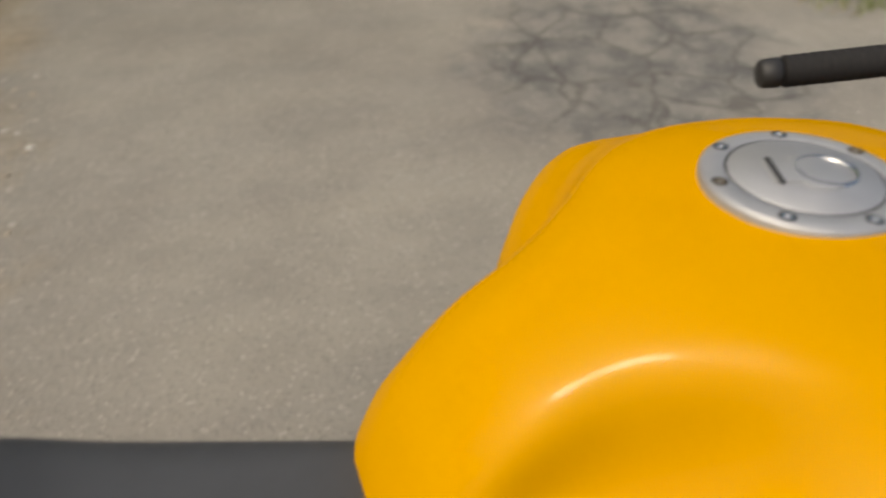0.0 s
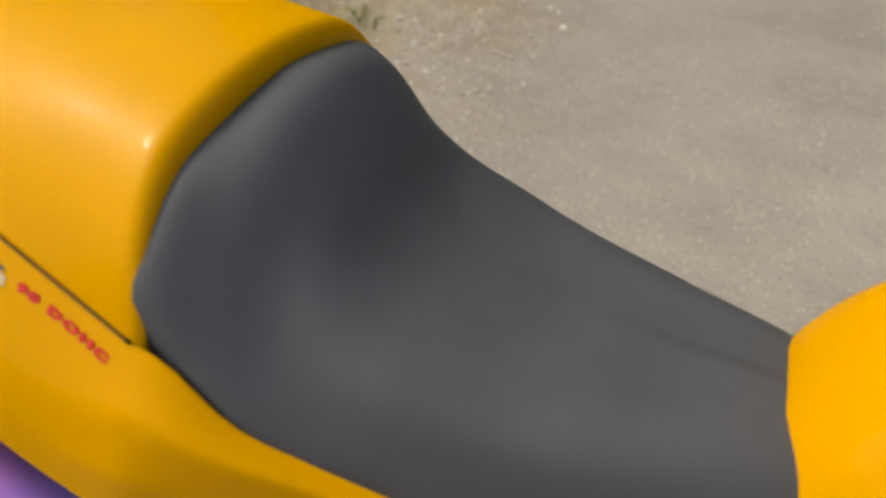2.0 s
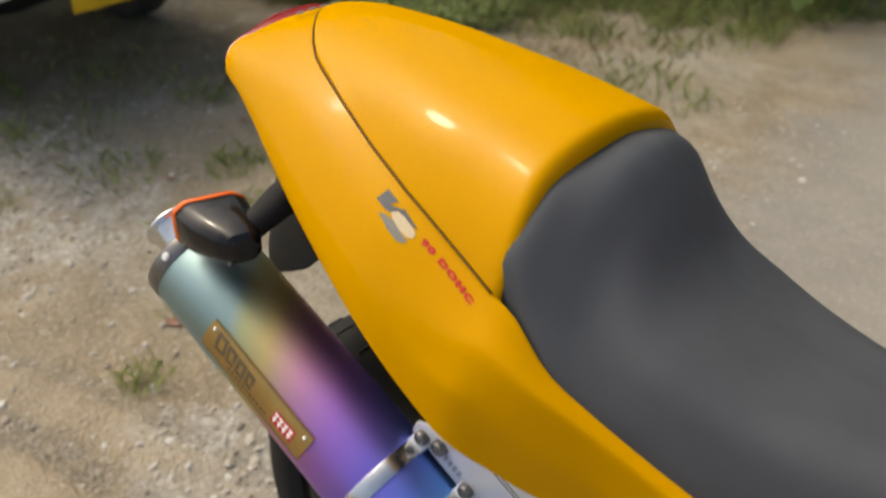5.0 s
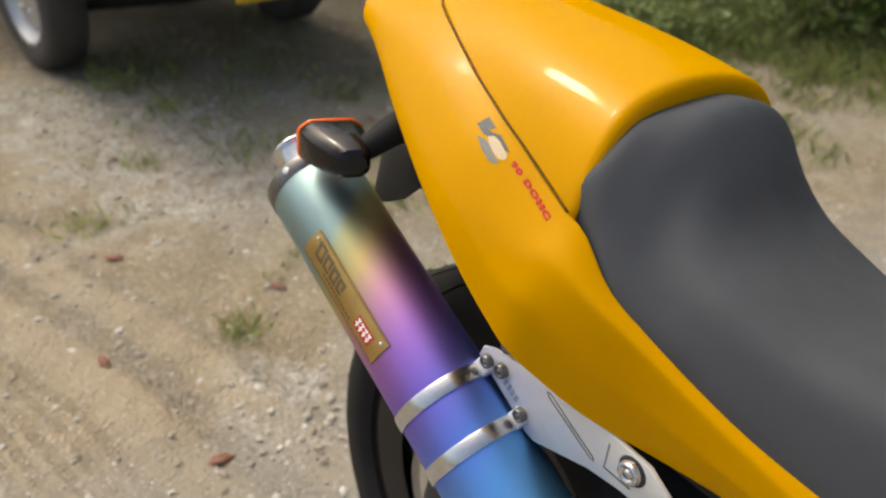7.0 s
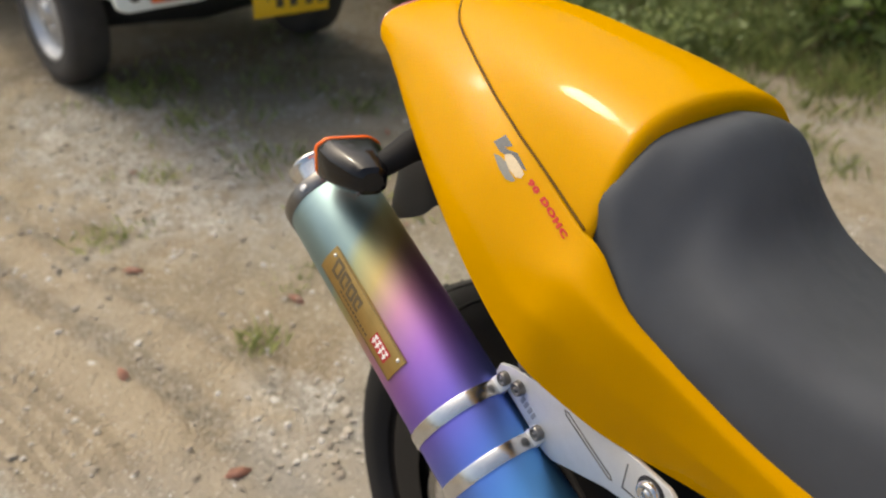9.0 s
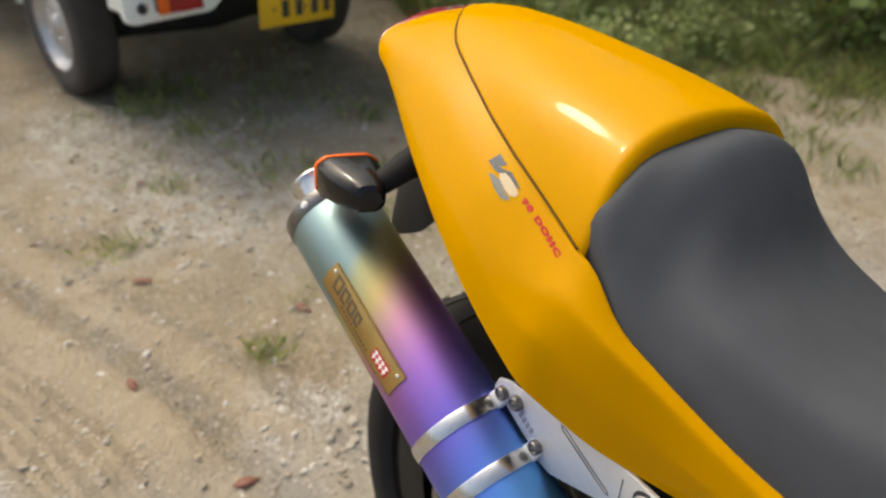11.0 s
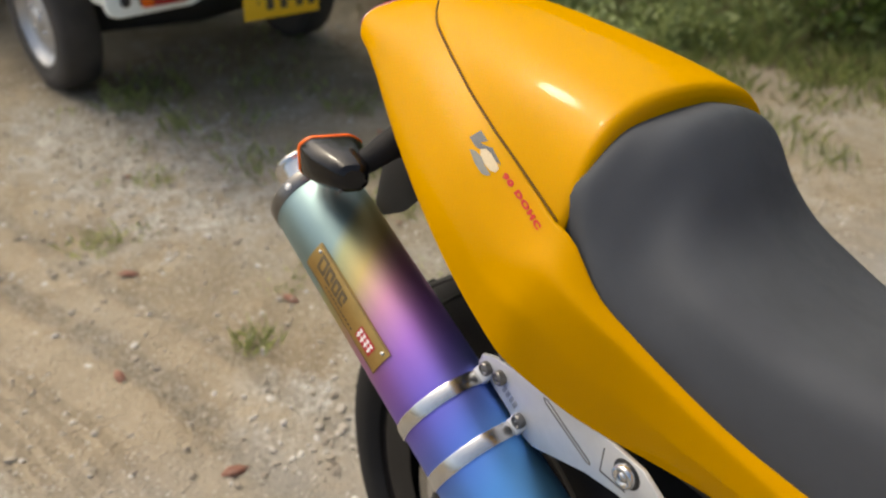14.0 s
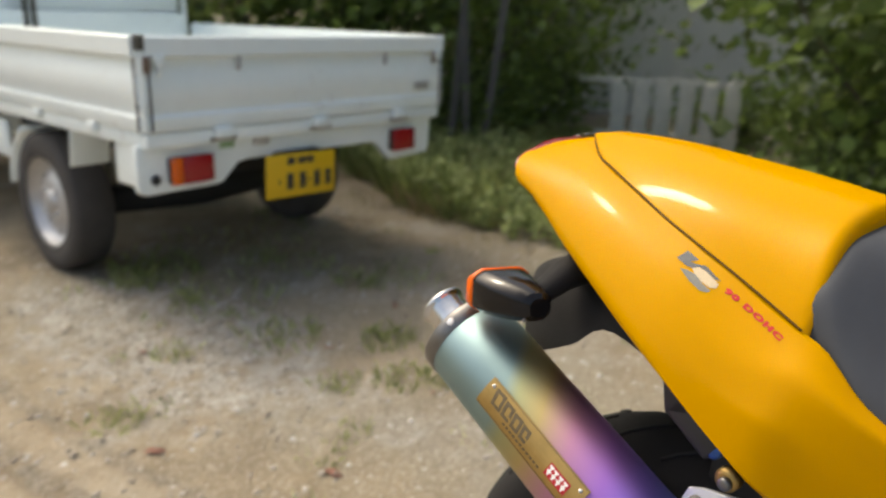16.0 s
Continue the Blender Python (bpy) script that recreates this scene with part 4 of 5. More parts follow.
# --- filler cap ---
capm = frame_at((.577, .010, .9172), (1, 0, -.03), (0, 1, 0)) @ Matrix.Scale(.93, 4)
cap = part("filler_cap", moved(lathe([(.0001, .0042), (.0434, .0042), (.0440, .0034), (.0442, .0018), (.0450, .0018), (.0452, .0034), (.0460, .0040), (.0575, .0034), (.0595, .0022), (.0600, .0), (.0600, -.02)], 72), capm), "cap_alu", bike, "cast aluminium fuel filler cap with seven bolts")
part("seam", moved(lathe([(.0440, .0036), (.0453, .0036)], 72), capm), "under_black", cap, "dark seam round the cap lid")
for k in range(7):
    a = 2 * math.pi * (k + .3) / 7
    at = capm @ Matrix.Translation((.0525 * math.cos(a), .0525 * math.sin(a), .0001))
    bm = lathe([(.0001, .0030), (.0014, .0030), (.0016, .0040), (.0032, .0042), (.0036, .0038)], 16)
    bolt = part("bolt", moved(bm, at), "steel" if k % 3 else "dark_brass", cap)
    part("recess", moved(lathe([(.0034, .0039), (.0050, .0039)], 20), at), "under_black", bolt)
part("lock_flap", moved(plate_mesh([(-.024, -.012), (-.024, .012), (-.008, .012), (-.006, .019), (.004, .021), (.013, .017), (.018, .008), (.018, -.008), (.013, -.017), (.004, -.021), (-.006, -.019), (-.008, -.012)], .0016, .0005), capm @ Matrix.Translation((.004, 0, .0042)) @ Matrix.Rotation(radians(-20), 4, "Z")), "cap_alu", cap, "hinged lock cover")
part("lock_slot", moved(blocks(((.0035, .030, .0012), (-.021, 0, .0060)), bevel=.0003), capm @ Matrix.Translation((.004, 0, 0)) @ Matrix.Rotation(radians(-20), 4, "Z")), "under_black", cap)
part("thumb_lip", moved(lathe([(.0165, .0042), (.0175, .0066), (.0185, .0042)], 40), capm @ Matrix.Translation((.014, -.002, 0))), "steel", cap)

# --- decals on the tail flank ---
SKIN = BVHTree.FromPolygons([v.co.copy() for v in tail.data.vertices], [tuple(p.vertices) for p in tail.data.polygons])


def flank(a, b):
    """Maps decal metres (along, across, height) to the right flank; it runs from the point a towards b."""
    a, b = Vector(a), Vector(b)
    n = Vector((-.05, -.80, .60)).normalized()
    e = (b - a).normalized()
    up = n.cross(e).normalized()
    if up.z < 0:
        up = -up

    def spot(u, v, h):
        p = a + e * u + up * v
        found = SKIN.ray_cast(p + n * .05, -n)[0]
        return (found or p) + n * (.0005 + h)
    return spot


TEXT = flank((-.0828, -.1569, .8255), (-.0240, -.1640, .8005))
lettering("lettering", "90 DOHC", .0066, .0006, lambda u, v, h: TEXT(u, v + .001 * math.sin(u * 48), h), "red_ink", tail, "red slab lettering", .0645)


def decal(name, outline, mat, spot, h=.0003, label=""):
    bm = bmesh.new()
    f = bm.faces.new([bm.verts.new((x, y, 0)) for x, y in outline])
    bmesh.ops.triangulate(bm, faces=[f])
    for v in bm.verts:
        v.co = spot(v.co.x, v.co.y, h)
    return part(name, bm, mat, tail, label, smooth=False)


decal("decal", [(-.0550, -.0059), (-.0544, .0060), (-.0391, .0061), (-.0430, -.0001), (-.0385, .0010), (-.0297, .0062), (-.0194, .0054), (-.0093, .0046), (-.0142, .0023), (-.0259, .0025), (-.0330, .0012), (-.0366, -.0037), (-.0419, -.0057)], "grey_ink", TEXT, label="dark silver emblem")
decal("decal", [(-.0437, -.0113), (-.0380, -.0078), (-.0288, -.0060), (-.0185, -.0078), (-.0079, -.0079), (-.0090, -.0110), (-.0146, -.0142), (-.0270, -.0142)], "silver_ink", TEXT, label="silver emblem")
decal("decal", [(-.0371, -.0032), (-.0330, .0012), (-.0249, .0026), (-.0144, .0021), (-.0081, .0012), (-.0067, -.0029), (-.0114, -.0064), (-.0206, -.0072), (-.0314, -.0059)], "white_ink", TEXT, .0002, "pale part of the emblem")
# maker's name on the tail: plain bars
for k in range(5):
    y = -.044 + k * .0145
    p = top_row(-.356, 8)
    z = float(np.interp(abs(y), -p[:, 1], p[:, 2]))
    part("mark", blocks(((.0055, .0095, .0006), (-.356 - .10 * max(0, -y - .02), y, z + .0010), Matrix.Rotation(-math.copysign(min(.3, abs(y) * 4), y), 4, "X")), bevel=.0001), "grey_ink", tail)

# ---------- light truck ----------
# its own x runs from its left to its right, y rearwards negated: forward is +y
TRUCK = Matrix(((-.2094, -.978, 0, -2.171), (.978, -.2094, 0, -.052), (0, 0, 1, 0), (0, 0, 0, 1)))
truck = thing("light_truck", "small white flatbed truck with drop sides and grimy paint", "truck", TRUCK)
W, L = 1.40, 1.95


def drop_side(name, length, m, label, inset=.0):
    """A pressed steel side: top rail, ribbed face and lower rail; runs along x, outer face to -y."""
    prof = [(.0, .0), (-.012, .0), (-.016, .006), (-.016, .040), (-.006, .050), (-.006, .065), (-.018, .085), (-.018, .150), (-.006, .175), (-.004, .206), (-.026, .209), (-.030, .214), (-.030, .262), (-.024, .268), (.014, .268), (.018, .262), (.018, .0)]
    rows = [[(x, y, z) for y, z in prof] for x in (0, length)]
    return sharp(part(name, moved(grid_mesh(rows, close_u=True, cap=True), m @ Matrix.Diagonal((1, 1, 1.11, 1))), "white_paint", truck, label), 35)


gate = drop_side("tailgate", W - .012, Matrix.Translation((.006, .004, .682)), "white pressed-steel tailgate, scuffed")
left = drop_side("side_gate", L, Matrix.Translation((0.004, .010 + L, .682)) @ Matrix.Rotation(radians(-90), 4, "Z"), "white pressed-steel drop side")
right = drop_side("side_gate", L, Matrix.Translation((W - .004, .010, .682)) @ Matrix.Rotation(radians(90), 4, "Z"), "white pressed-steel drop side")
for x in (.02, W - .02):
    part("latch", blocks(((.035, .012, .035), (x + (.03 if x < .5 else -.03), -.026, .908)), ((.014, .016, .06), (x + (.03 if x < .5 else -.03), -.022, .888)), bevel=.003), "white_paint", gate)
part("corner_post", blocks(((.010, .03, .29), (.001, .005, .828)), bevel=.003), "white_paint", truck)
part("corner_cap", blocks(((.026, .045, .045), (.0, .0, .960)), bevel=.006), "plate_black", truck, "black rubber corner cap")
for x, y in ((.016, -.0155), (-.0135, .018), (W - .016, -.0155)):
    part("corner_gap", blocks(((.006, .006, .225), (x, y, .80)), bevel=.001), "under_black", truck, "dark gap at the corner of the drop sides")
for x in (.03, W - .04):
    part("latch_plate", blocks(((.022, .012, .05), (x - .022, -.024, .893)), bevel=.003), "brown_bark", gate, "rusty latch plate")
for x in (.34, 1.04):
    part("catch", blocks(((.016, .010, .045), (x, -.022, .893)), bevel=.003), "rim_silver", gate)
part("corner_post", blocks(((.012, .03, .29), (W, .005, .828)), bevel=.003), "white_paint", truck)
part("badge", blocks(((.085, .004, .030), (W - .14, -.022, .775)), bevel=.001), "rim_silver", gate)
part("cargo_floor", blocks(((W - .04, L, .03), (W / 2, L / 2 + .02, .672)), bevel=.004), "white_paint", truck, "worn white steel load floor")
part("floor_rail", blocks(((W, .045, .05), (W / 2, .022, .652)), bevel=.006), "white_paint", truck)
part("floor_rail", blocks(((.045, L, .05), (.024, L / 2 + .05, .652)), bevel=.006), "white_paint", truck)
part("floor_rail", blocks(((.045, L, .05), (W - .024, L / 2 + .05, .652)), bevel=.006), "white_paint", truck)
for x in (.27, .70, 1.13):
    part("hinge", blocks(((.07, .030, .040), (x, -.016, .664)), bevel=.008), "white_paint", truck)
    part("hinge_pin", blocks(((.10, .012, .010), (x, -.014, .642)), bevel=.003), "dark_steel", truck)
for y in (.35, .8, 1.25, 1.7):
    part("hinge", blocks(((.022, .06, .035), (-.006, y, .668)), bevel=.006), "white_paint", truck)
# rear panel: wide apron with an arch cut over the number plate
ap = [(-.020, .500), (-.012, .478), (.015, .470), (.275, .474), (.300, .482), (.360, .540), (.400, .548), (1.030, .545), (1.060, .530), (1.125, .465), (1.150, .457), (1.360, .466), (1.382, .480), (1.395, .635), (-.020, .635)]
apron = part("rear_apron", moved(plate_mesh([(x, z) for x, z in ap], .035, .006), Matrix.Translation((0, .075, 0)) @ Matrix.Rotation(radians(90), 4, "X")), "white_paint", truck, "white rear panel with lamp cut-outs")
sharp(apron)
part("side_skirt", blocks(((.03, .20, .155), (.035, .17, .557)), bevel=.01), "white_paint", truck)
part("side_skirt", blocks(((.03, .20, .145), (W - .035, .17, .562)), bevel=.01), "white_paint", truck)
for x0, amber_first in ((.083, True), (1.122, False)):
    wide = .160 if amber_first else .136
    lamp = part("tail_lamp", blocks(((wide - .004, .03, .088), (x0 + wide / 2, .030, .545)), bevel=.008), "black_plastic", truck, "rectangular red and amber tail lamp")
    amber = .042 if amber_first else .030
    ax = x0 + amber / 2 if amber_first else x0 + wide - amber / 2
    rx = x0 + amber + (wide - amber) / 2 if amber_first else x0 + (wide - amber) / 2
    part("amber_lens", blocks(((amber - .002, .012, .092), (ax, .012, .545)), bevel=.004), "orange" if amber_first else "red_lens", lamp, "amber lens" if amber_first else "dark red reflector")
    part("red_lens", blocks(((wide - amber - .002, .012, .092), (rx, .012, .545)), bevel=.004), "red_lamp", lamp, "red lens")
part("plug", lathe([(.0001, .006), (.016, .005), (.018, 0)], 20), "black_plastic", truck).matrix_local = Matrix.Translation((.040, .036, .520)) @ Matrix.Rotation(radians(90), 4, "X")
part("lamp", blocks(((.065, .02, .04), (.458, .034, .616)), bevel=.005), "rim_silver", truck)
part("sticker", blocks(((.06, .003, .03), (.315, .037, .614)), bevel=.0005), "green_sticker", truck, "faded green sticker")
plate = part("number_plate", moved(blocks(((.33, .004, .165), (0, 0, 0)), bevel=.0015), Matrix.Translation((.609, -.004, .472)) @ Matrix.Rotation(radians(1.7), 4, "Y")), "plate_yellow", truck, "yellow number plate with black bars")
PM = Matrix.Translation((.609, -.004, .472)) @ Matrix.Rotation(radians(1.7), 4, "Y")
for x, w in ((-.105, .012), (-.055, .05), (.005, .05), (.035, .014), (.075, .05), (.130, .05)):
    hgt = .062 if w > .02 else .014
    part("plate_bar", moved(blocks(((w * .62, .002, hgt), (x, -.003, -.022)), bevel=.0005), PM), "plate_black", plate)
for x in (-.05, .0, .04):
    part("plate_bar", moved(blocks(((.035, .002, .028), (x, -.003, .055)), bevel=.0005), PM), "plate_black", plate)
part("plate_bracket", blocks(((.20, .05, .03), (.61, .022, .545)), bevel=.004), "under_black", truck)
part("chassis_rail", blocks(((.06, 3.3, .10), (.42, 1.9, .50)), bevel=.01), "under_black", truck)
part("chassis_rail", blocks(((.06, 3.3, .10), (.98, 1.9, .50)), bevel=.01), "under_black", truck)
part("rear_axle", tube([(.15, .86, .27), (.70, .86, .27), (1.25, .86, .27)], [.05, .09, .05]), "under_black", truck)
for y in (.25, 1.3):
    part("cross_member", blocks(((.60, .06, .08), (.70, y, .50)), bevel=.01), "under_black", truck)


def truck_wheel(x, y, s):
    w = new("wheel")
    w.parent = truck
    w.empty_display_size = .1
    w.matrix_local = Matrix.Translation((x, y, .288)) @ Matrix.Rotation(radians(90 * s), 4, "Y") @ Matrix.Scale(1.075, 4)
    prof = [(.170, -.070), (.185, -.074), (.212, -.080), (.235, -.078), (.257, -.068), (.264, -.055), (.266, -.02), (.268, 0), (.266, .02), (.264, .055), (.257, .068), (.235, .078), (.212, .080), (.185, .074), (.170, .070)]
    part("tyre", lathe(prof, 64), "dusty_rubber", w, "dusty black tyre")
    part("rim", lathe([(.174, .068), (.180, .074), (.172, .066), (.160, .044), (.140, .030), (.105, .034), (.085, .048), (.06, .05), (.045, .046), (.040, .058), (.030, .064), (.0001, .064)], 56), "rim_silver", w, "dull silver steel rim")
    for k in range(4):
        a = math.pi / 4 + k * math.pi / 2
        bm = lathe([(.0001, .062), (.008, .060), (.009, .050), (.009, .04)], 10)
        part("wheel_nut", moved(bm, Matrix.Translation((.058 * math.cos(a), .058 * math.sin(a), 0))), "steel", w)
    for k in range(8):
        a = 2 * math.pi * k / 8
        bm = lathe([(.0001, .0345), (.011, .0343), (.012, .030)], 12)
        part("rim_hole", moved(bm, Matrix.Translation((.118 * math.cos(a), .118 * math.sin(a), -.002))), "under_black", w)
    return w


truck_wheel(.105, .915, -1)
truck_wheel(1.285, .915, 1)
truck_wheel(.115, 3.35, -1)
truck_wheel(1.285, 3.35, 1)
for x in (.03, W - .03):
    rows = [[(x + dx, .86 + r * math.cos(a), .268 + r * math.sin(a)) for dx, r in ((-.02, .36), (.14 if x < .5 else -.14, .36), (.14 if x < .5 else -.14, .345), (-.02, .345))] for a in np.linspace(radians(10), radians(62), 12)]
    part("mudguard", grid_mesh(rows, close_u=True, cap=True), "white_paint", truck, "white mudguard stay")
    part("mud_flap", blocks(((.15, .012, .16), (x + (.06 if x < .5 else -.06), .60, .56), Matrix.Rotation(radians(12), 4, "X")), bevel=.004), "white_paint", truck)
part("side_guard", blocks(((.03, .30, .16), (.05, 1.42, .50)), bevel=.02), "white_paint", truck)
cab = part("cab", blocks(((W - .02, 1.60, 1.10), (W / 2, 2.86, .93)), ((W - .12, .95, .35), (W / 2, 2.60, 1.60)), bevel=.05), "white_paint", truck, "white cab with rear window")
part("rear_window", blocks(((.98, .01, .36), (W / 2, 2.035, 1.42)), bevel=.02), "gloss_black", cab, "dark rear window")
part("guard_frame", tube([(.04, 2.0, .68), (.04, 2.0, 1.42), (W - .04, 2.0, 1.42), (W - .04, 2.0, .68)], .018), "white_paint", truck, "white headboard frame")
part("headboard", blocks(((W - .05, .02, .34), (W / 2, 2.0, .86)), bevel=.004), "white_paint", truck)
for x in (.46, .50):
    part("guard_bar", tube([(x, 1.99, .68), (x, 1.99, 1.42)], .014), "plate_black", truck)

# ---------- background: shed wall, fence, shrubs, grass ----------
def stuff_mesh(name, tris, material, label, category):
    verts, faces = [], []
    for poly in tris:
        n = len(verts)
        verts.extend(poly)
        faces.append(tuple(range(n, n + len(poly))))
    me = bpy.data.meshes.new(name)
    me.from_pydata(verts, [], faces)
    me.materials.append(M[material])
    return tagged(new(name, me), label, category, kind="stuff")


def merged_mesh(name, verts, faces, material, parent=None, label=""):
    me = bpy.data.meshes.new(name)
    me.from_pydata(verts, [], faces)
    me.materials.append(M[material])
    ob = new(name, me)
    if parent:
        ob.parent = parent
    if label:
        tagged(ob, label)
    return ob


rng = random.Random(7)


def blade(x, y, h, lean, width, r):
    a = r.uniform(0, 2 * math.pi)
    d, s = Vector((math.cos(a), math.sin(a), 0)), Vector((-math.sin(a), math.cos(a), 0))
    b = Vector((x, y, -.004))
    m = b + Vector((0, 0, h * .6)) + d * lean * .35
    t = b + Vector((0, 0, h)) + d * lean
    return [(b - s * width, b + s * width, m + s * width * .8, t, m - s * width * .8)]


def grass_patch(spots, name, material, label):
    polys = []
    for x, y, rad, count, h in spots:
        for _ in range(count):
            a, q = rng.uniform(0, 2 * math.pi), rad * math.sqrt(rng.random())
            hh = h * rng.uniform(.4, 1.15)
            polys += blade(x + q * math.cos(a), y + q * math.sin(a), hh, hh * rng.uniform(.2, .9), rng.uniform(.0007, .0015) * (1 + h * 2), rng)
    return stuff_mesh(name, polys, material, label, "grass")


tufts = [(-1.007, -.114, .06, 60, .05), (-.95, 1.52, .07, 45, .05), (-.90, 2.0, .14, 80, .06), (-1.35, .55, .10, 60, .05), (-1.9, .25, .15, 90, .06), (-2.35, .25, .25, 110, .06), (-2.6, .62, .22, 90, .06),
         (-2.2, .95, .2, 60, .06), (-1.65, -.35, .08, 40, .04), (-1.5, .25, .08, 50, .05), (-1.25, .15, .06, 30, .04), (-1.6, .9, .14, 80, .06), (-.82, -.78, .04, 40, .04), (-1.2, 1.3, .10, 36, .04), (-2.75, .1, .2, 120, .08), (-1.15, 2.05, .2, 120, .07)]
tufts += [(-2.9, .15, .22, 45, .06), (-3.0, .5, .28, 50, .06), (-3.25, .9, .28, 50, .07), (-2.72, .02, .12, 70, .06), (-2.85, .72, .2, 35, .06), (-2.25, .78, .12, 70, .06), (-2.42, .12, .07, 60, .05), (-1.68, .54, .10, 110, .06), (-1.42, .42, .09, 90, .05), (-1.98, -.08, .08, 70, .04), (-1.66, -.32, .06, 50, .04)]
for _ in range(26):
    tufts.append((rng.uniform(-3.0, -.8), rng.uniform(-.4, 2.0), rng.uniform(.03, .10), rng.randint(8, 36), rng.uniform(.02, .05)))
grass_patch(tufts, "grass_tufts", "grass", "small green grass tufts growing in the dirt")
# verge: thick grass and weeds before the shrubs
EDGE_X = [-4.8, -3.0, -2.4, -2.1, -1.56, -1.18, -1.0, -.88, -.4, .5, 1.3, 1.9, 2.5, 3.4]
EDGE_Y = [2.0, 1.62, 1.72, 1.84, 2.22, 2.42, 2.9, 3.2, 3.8, 4.2, 3.6, 2.2, 1.8, 1.3]
verge = []
for _ in range(900):
    x = rng.uniform(-4.7, 3.3)
    deep = rng.random() ** 1.1 * (2.6 if x < -2.2 else 1.5)
    y = float(np.interp(x, EDGE_X, EDGE_Y)) + .05 + deep
    if rng.random() > .35 + deep:
        continue
    verge.append((x, y, .13, 60, rng.uniform(.04, .075) + .13 * min(1, max(0, deep - .2)) * rng.random()))
for _ in range(190):
    x = rng.uniform(-4.9, -2.6)
    verge.append((x, float(np.interp(x, EDGE_X, EDGE_Y)) + .05 + 1.1 * rng.random(), .14, 44, rng.uniform(.10, .24)))
grass_patch(verge, "verge_grass", "grass", "rough green grass and weeds along the verge")
fringe = []
for _ in range(110):
    x = rng.uniform(-4.4, -.9)
    fringe.append((x, float(np.interp(x, EDGE_X, EDGE_Y)) + .12 - .34 * rng.random() ** 1.6, .10, 14, rng.uniform(.02, .055)))
grass_patch(fringe + [(x, y, r * 1.2, 24, h * .9) for x, y, r, c, h in verge[::2]], "dry_verge_grass", "dry_grass", "dry straw-coloured grass among the weeds")


def leaf_quads(polys, c, size, r):
    u = Vector((r.gauss(0, 1), r.gauss(0, 1), r.gauss(0, .6))).normalized()
    v = u.cross(Vector((r.gauss(0, 1), r.gauss(0, 1), r.gauss(0, 1)))).normalized()
    n = u.cross(v)
    l, w = size, size * r.uniform(.35, .55)
    polys.append((c, c + u * l * .5 + v * w + n * l * .06, c + u * l, c + u * l * .5 - v * w + n * l * .06))


def weeds(count, label):
    """Low leafy weeds of many small leaves on the verge behind the truck."""
    polys, r = [], random.Random(21)
    for _ in range(count):
        x = r.uniform(-4.4, -1.9)
        y = float(np.interp(x, EDGE_X, EDGE_Y)) + .02 + 1.5 * r.random() ** 1.3
        tall, wide = r.uniform(.06, .30), r.uniform(.05, .11)
        for _ in range(r.randint(18, 46)):
            z = tall * r.random() ** .7
            a, q = r.uniform(0, 6.3), wide * (.35 + .65 * z / tall) * math.sqrt(r.random())
            leaf_quads(polys, Vector((x + q * math.cos(a), y + q * math.sin(a), z + .01)), r.uniform(.018, .042), r)
    stuff_mesh("verge_weeds", polys, "weed", label, "weeds")


weeds(420, "leafy light green weeds along the verge")


def shrub(name, at, spread, height, leaves, size, r, label, stems=5):
    o = thing(name, label, "shrub", Matrix.Translation(at), "shrubs behind the verge")
    polys = []
    ends = []
    for k in range(stems):
        a = 2 * math.pi * k / stems + r.uniform(-.4, .4)
        p = Vector((r.uniform(-.06, .06), r.uniform(-.06, .06), -.03))
        pts, rad = [p.copy()], [.022]
        d = Vector((math.cos(a) * .55, math.sin(a) * .55, 1)).normalized()
        n = 6
        for j in range(n):
            d = (d + Vector((r.gauss(0, .22), r.gauss(0, .22), .05))).normalized()
            p = p + d * height / n * r.uniform(.8, 1.1)
            pts.append(p.copy())
            rad.append(.022 * (1 - (j + 1) / (n + 1)))
            if j > 0:
                ends.append(p.copy())
        part("stem", tube(pts, rad, 6), "bark", o)
    for _ in range(leaves):
        e = r.choice(ends)
        q = Vector([max(-1.9, min(1.9, r.gauss(0, 1))) * w for w in (spread * .38, spread * .38, height * .16)])
        c = e * r.uniform(.75, 1.1) + q
        if c.z > .03:
            leaf_quads(polys, c, size * r.uniform(.6, 1.3), r)
    verts, faces = [], []
    for poly in polys:
        k = len(verts)
        verts.extend(poly)
        faces.append(tuple(range(k, k + 4)))
    merged_mesh("crown", verts, faces, "leaf", o)
    return o


r2 = random.Random(11)
for k, (x, y, sp, h, n, size) in enumerate([(-5.6, 2.2, .9, 3.0, 3600, .10), (-5.2, 3.3, .8, 2.6, 3200, .085), (-6.8, 3.6, 1.2, 5.0, 5000, .13), (-6.3, 5.2, .9, 3.6, 6000, .10), (-4.6, 3.3, .5, .75, 2400, .05),
                                            (-5.3, 4.6, .6, 1.0, 2200, .07), (-3.6, 5.6, .6, .6, 2200, .06), (-2.5, 5.4, .7, 1.1, 2600, .07), (-1.6, 3.6, .5, .5, 1800, .045), (-1.15, 4.2, .7, 2.4, 4200, .11), (-1.2, 5.6, 1.2, 4.6, 8000, .13),
                                            (-.9, 4.9, .8, 1.8, 4200, .08), (.6, 5.4, 1.2, 4.6, 8000, .13), (2.2, 5.2, 1.2, 4.4, 7000, .13), (-7.4, 1.0, 1.2, 4.6, 7000, .13), (-8.2, -1.0, 1.2, 4.4, 6000, .13)]):
    shrub("shrub", (x, y, 0), sp, h, n, size, r2, "dense leafy green shrub in shade" if k % 2 else "tall leafy shrub with mid-green leaves")

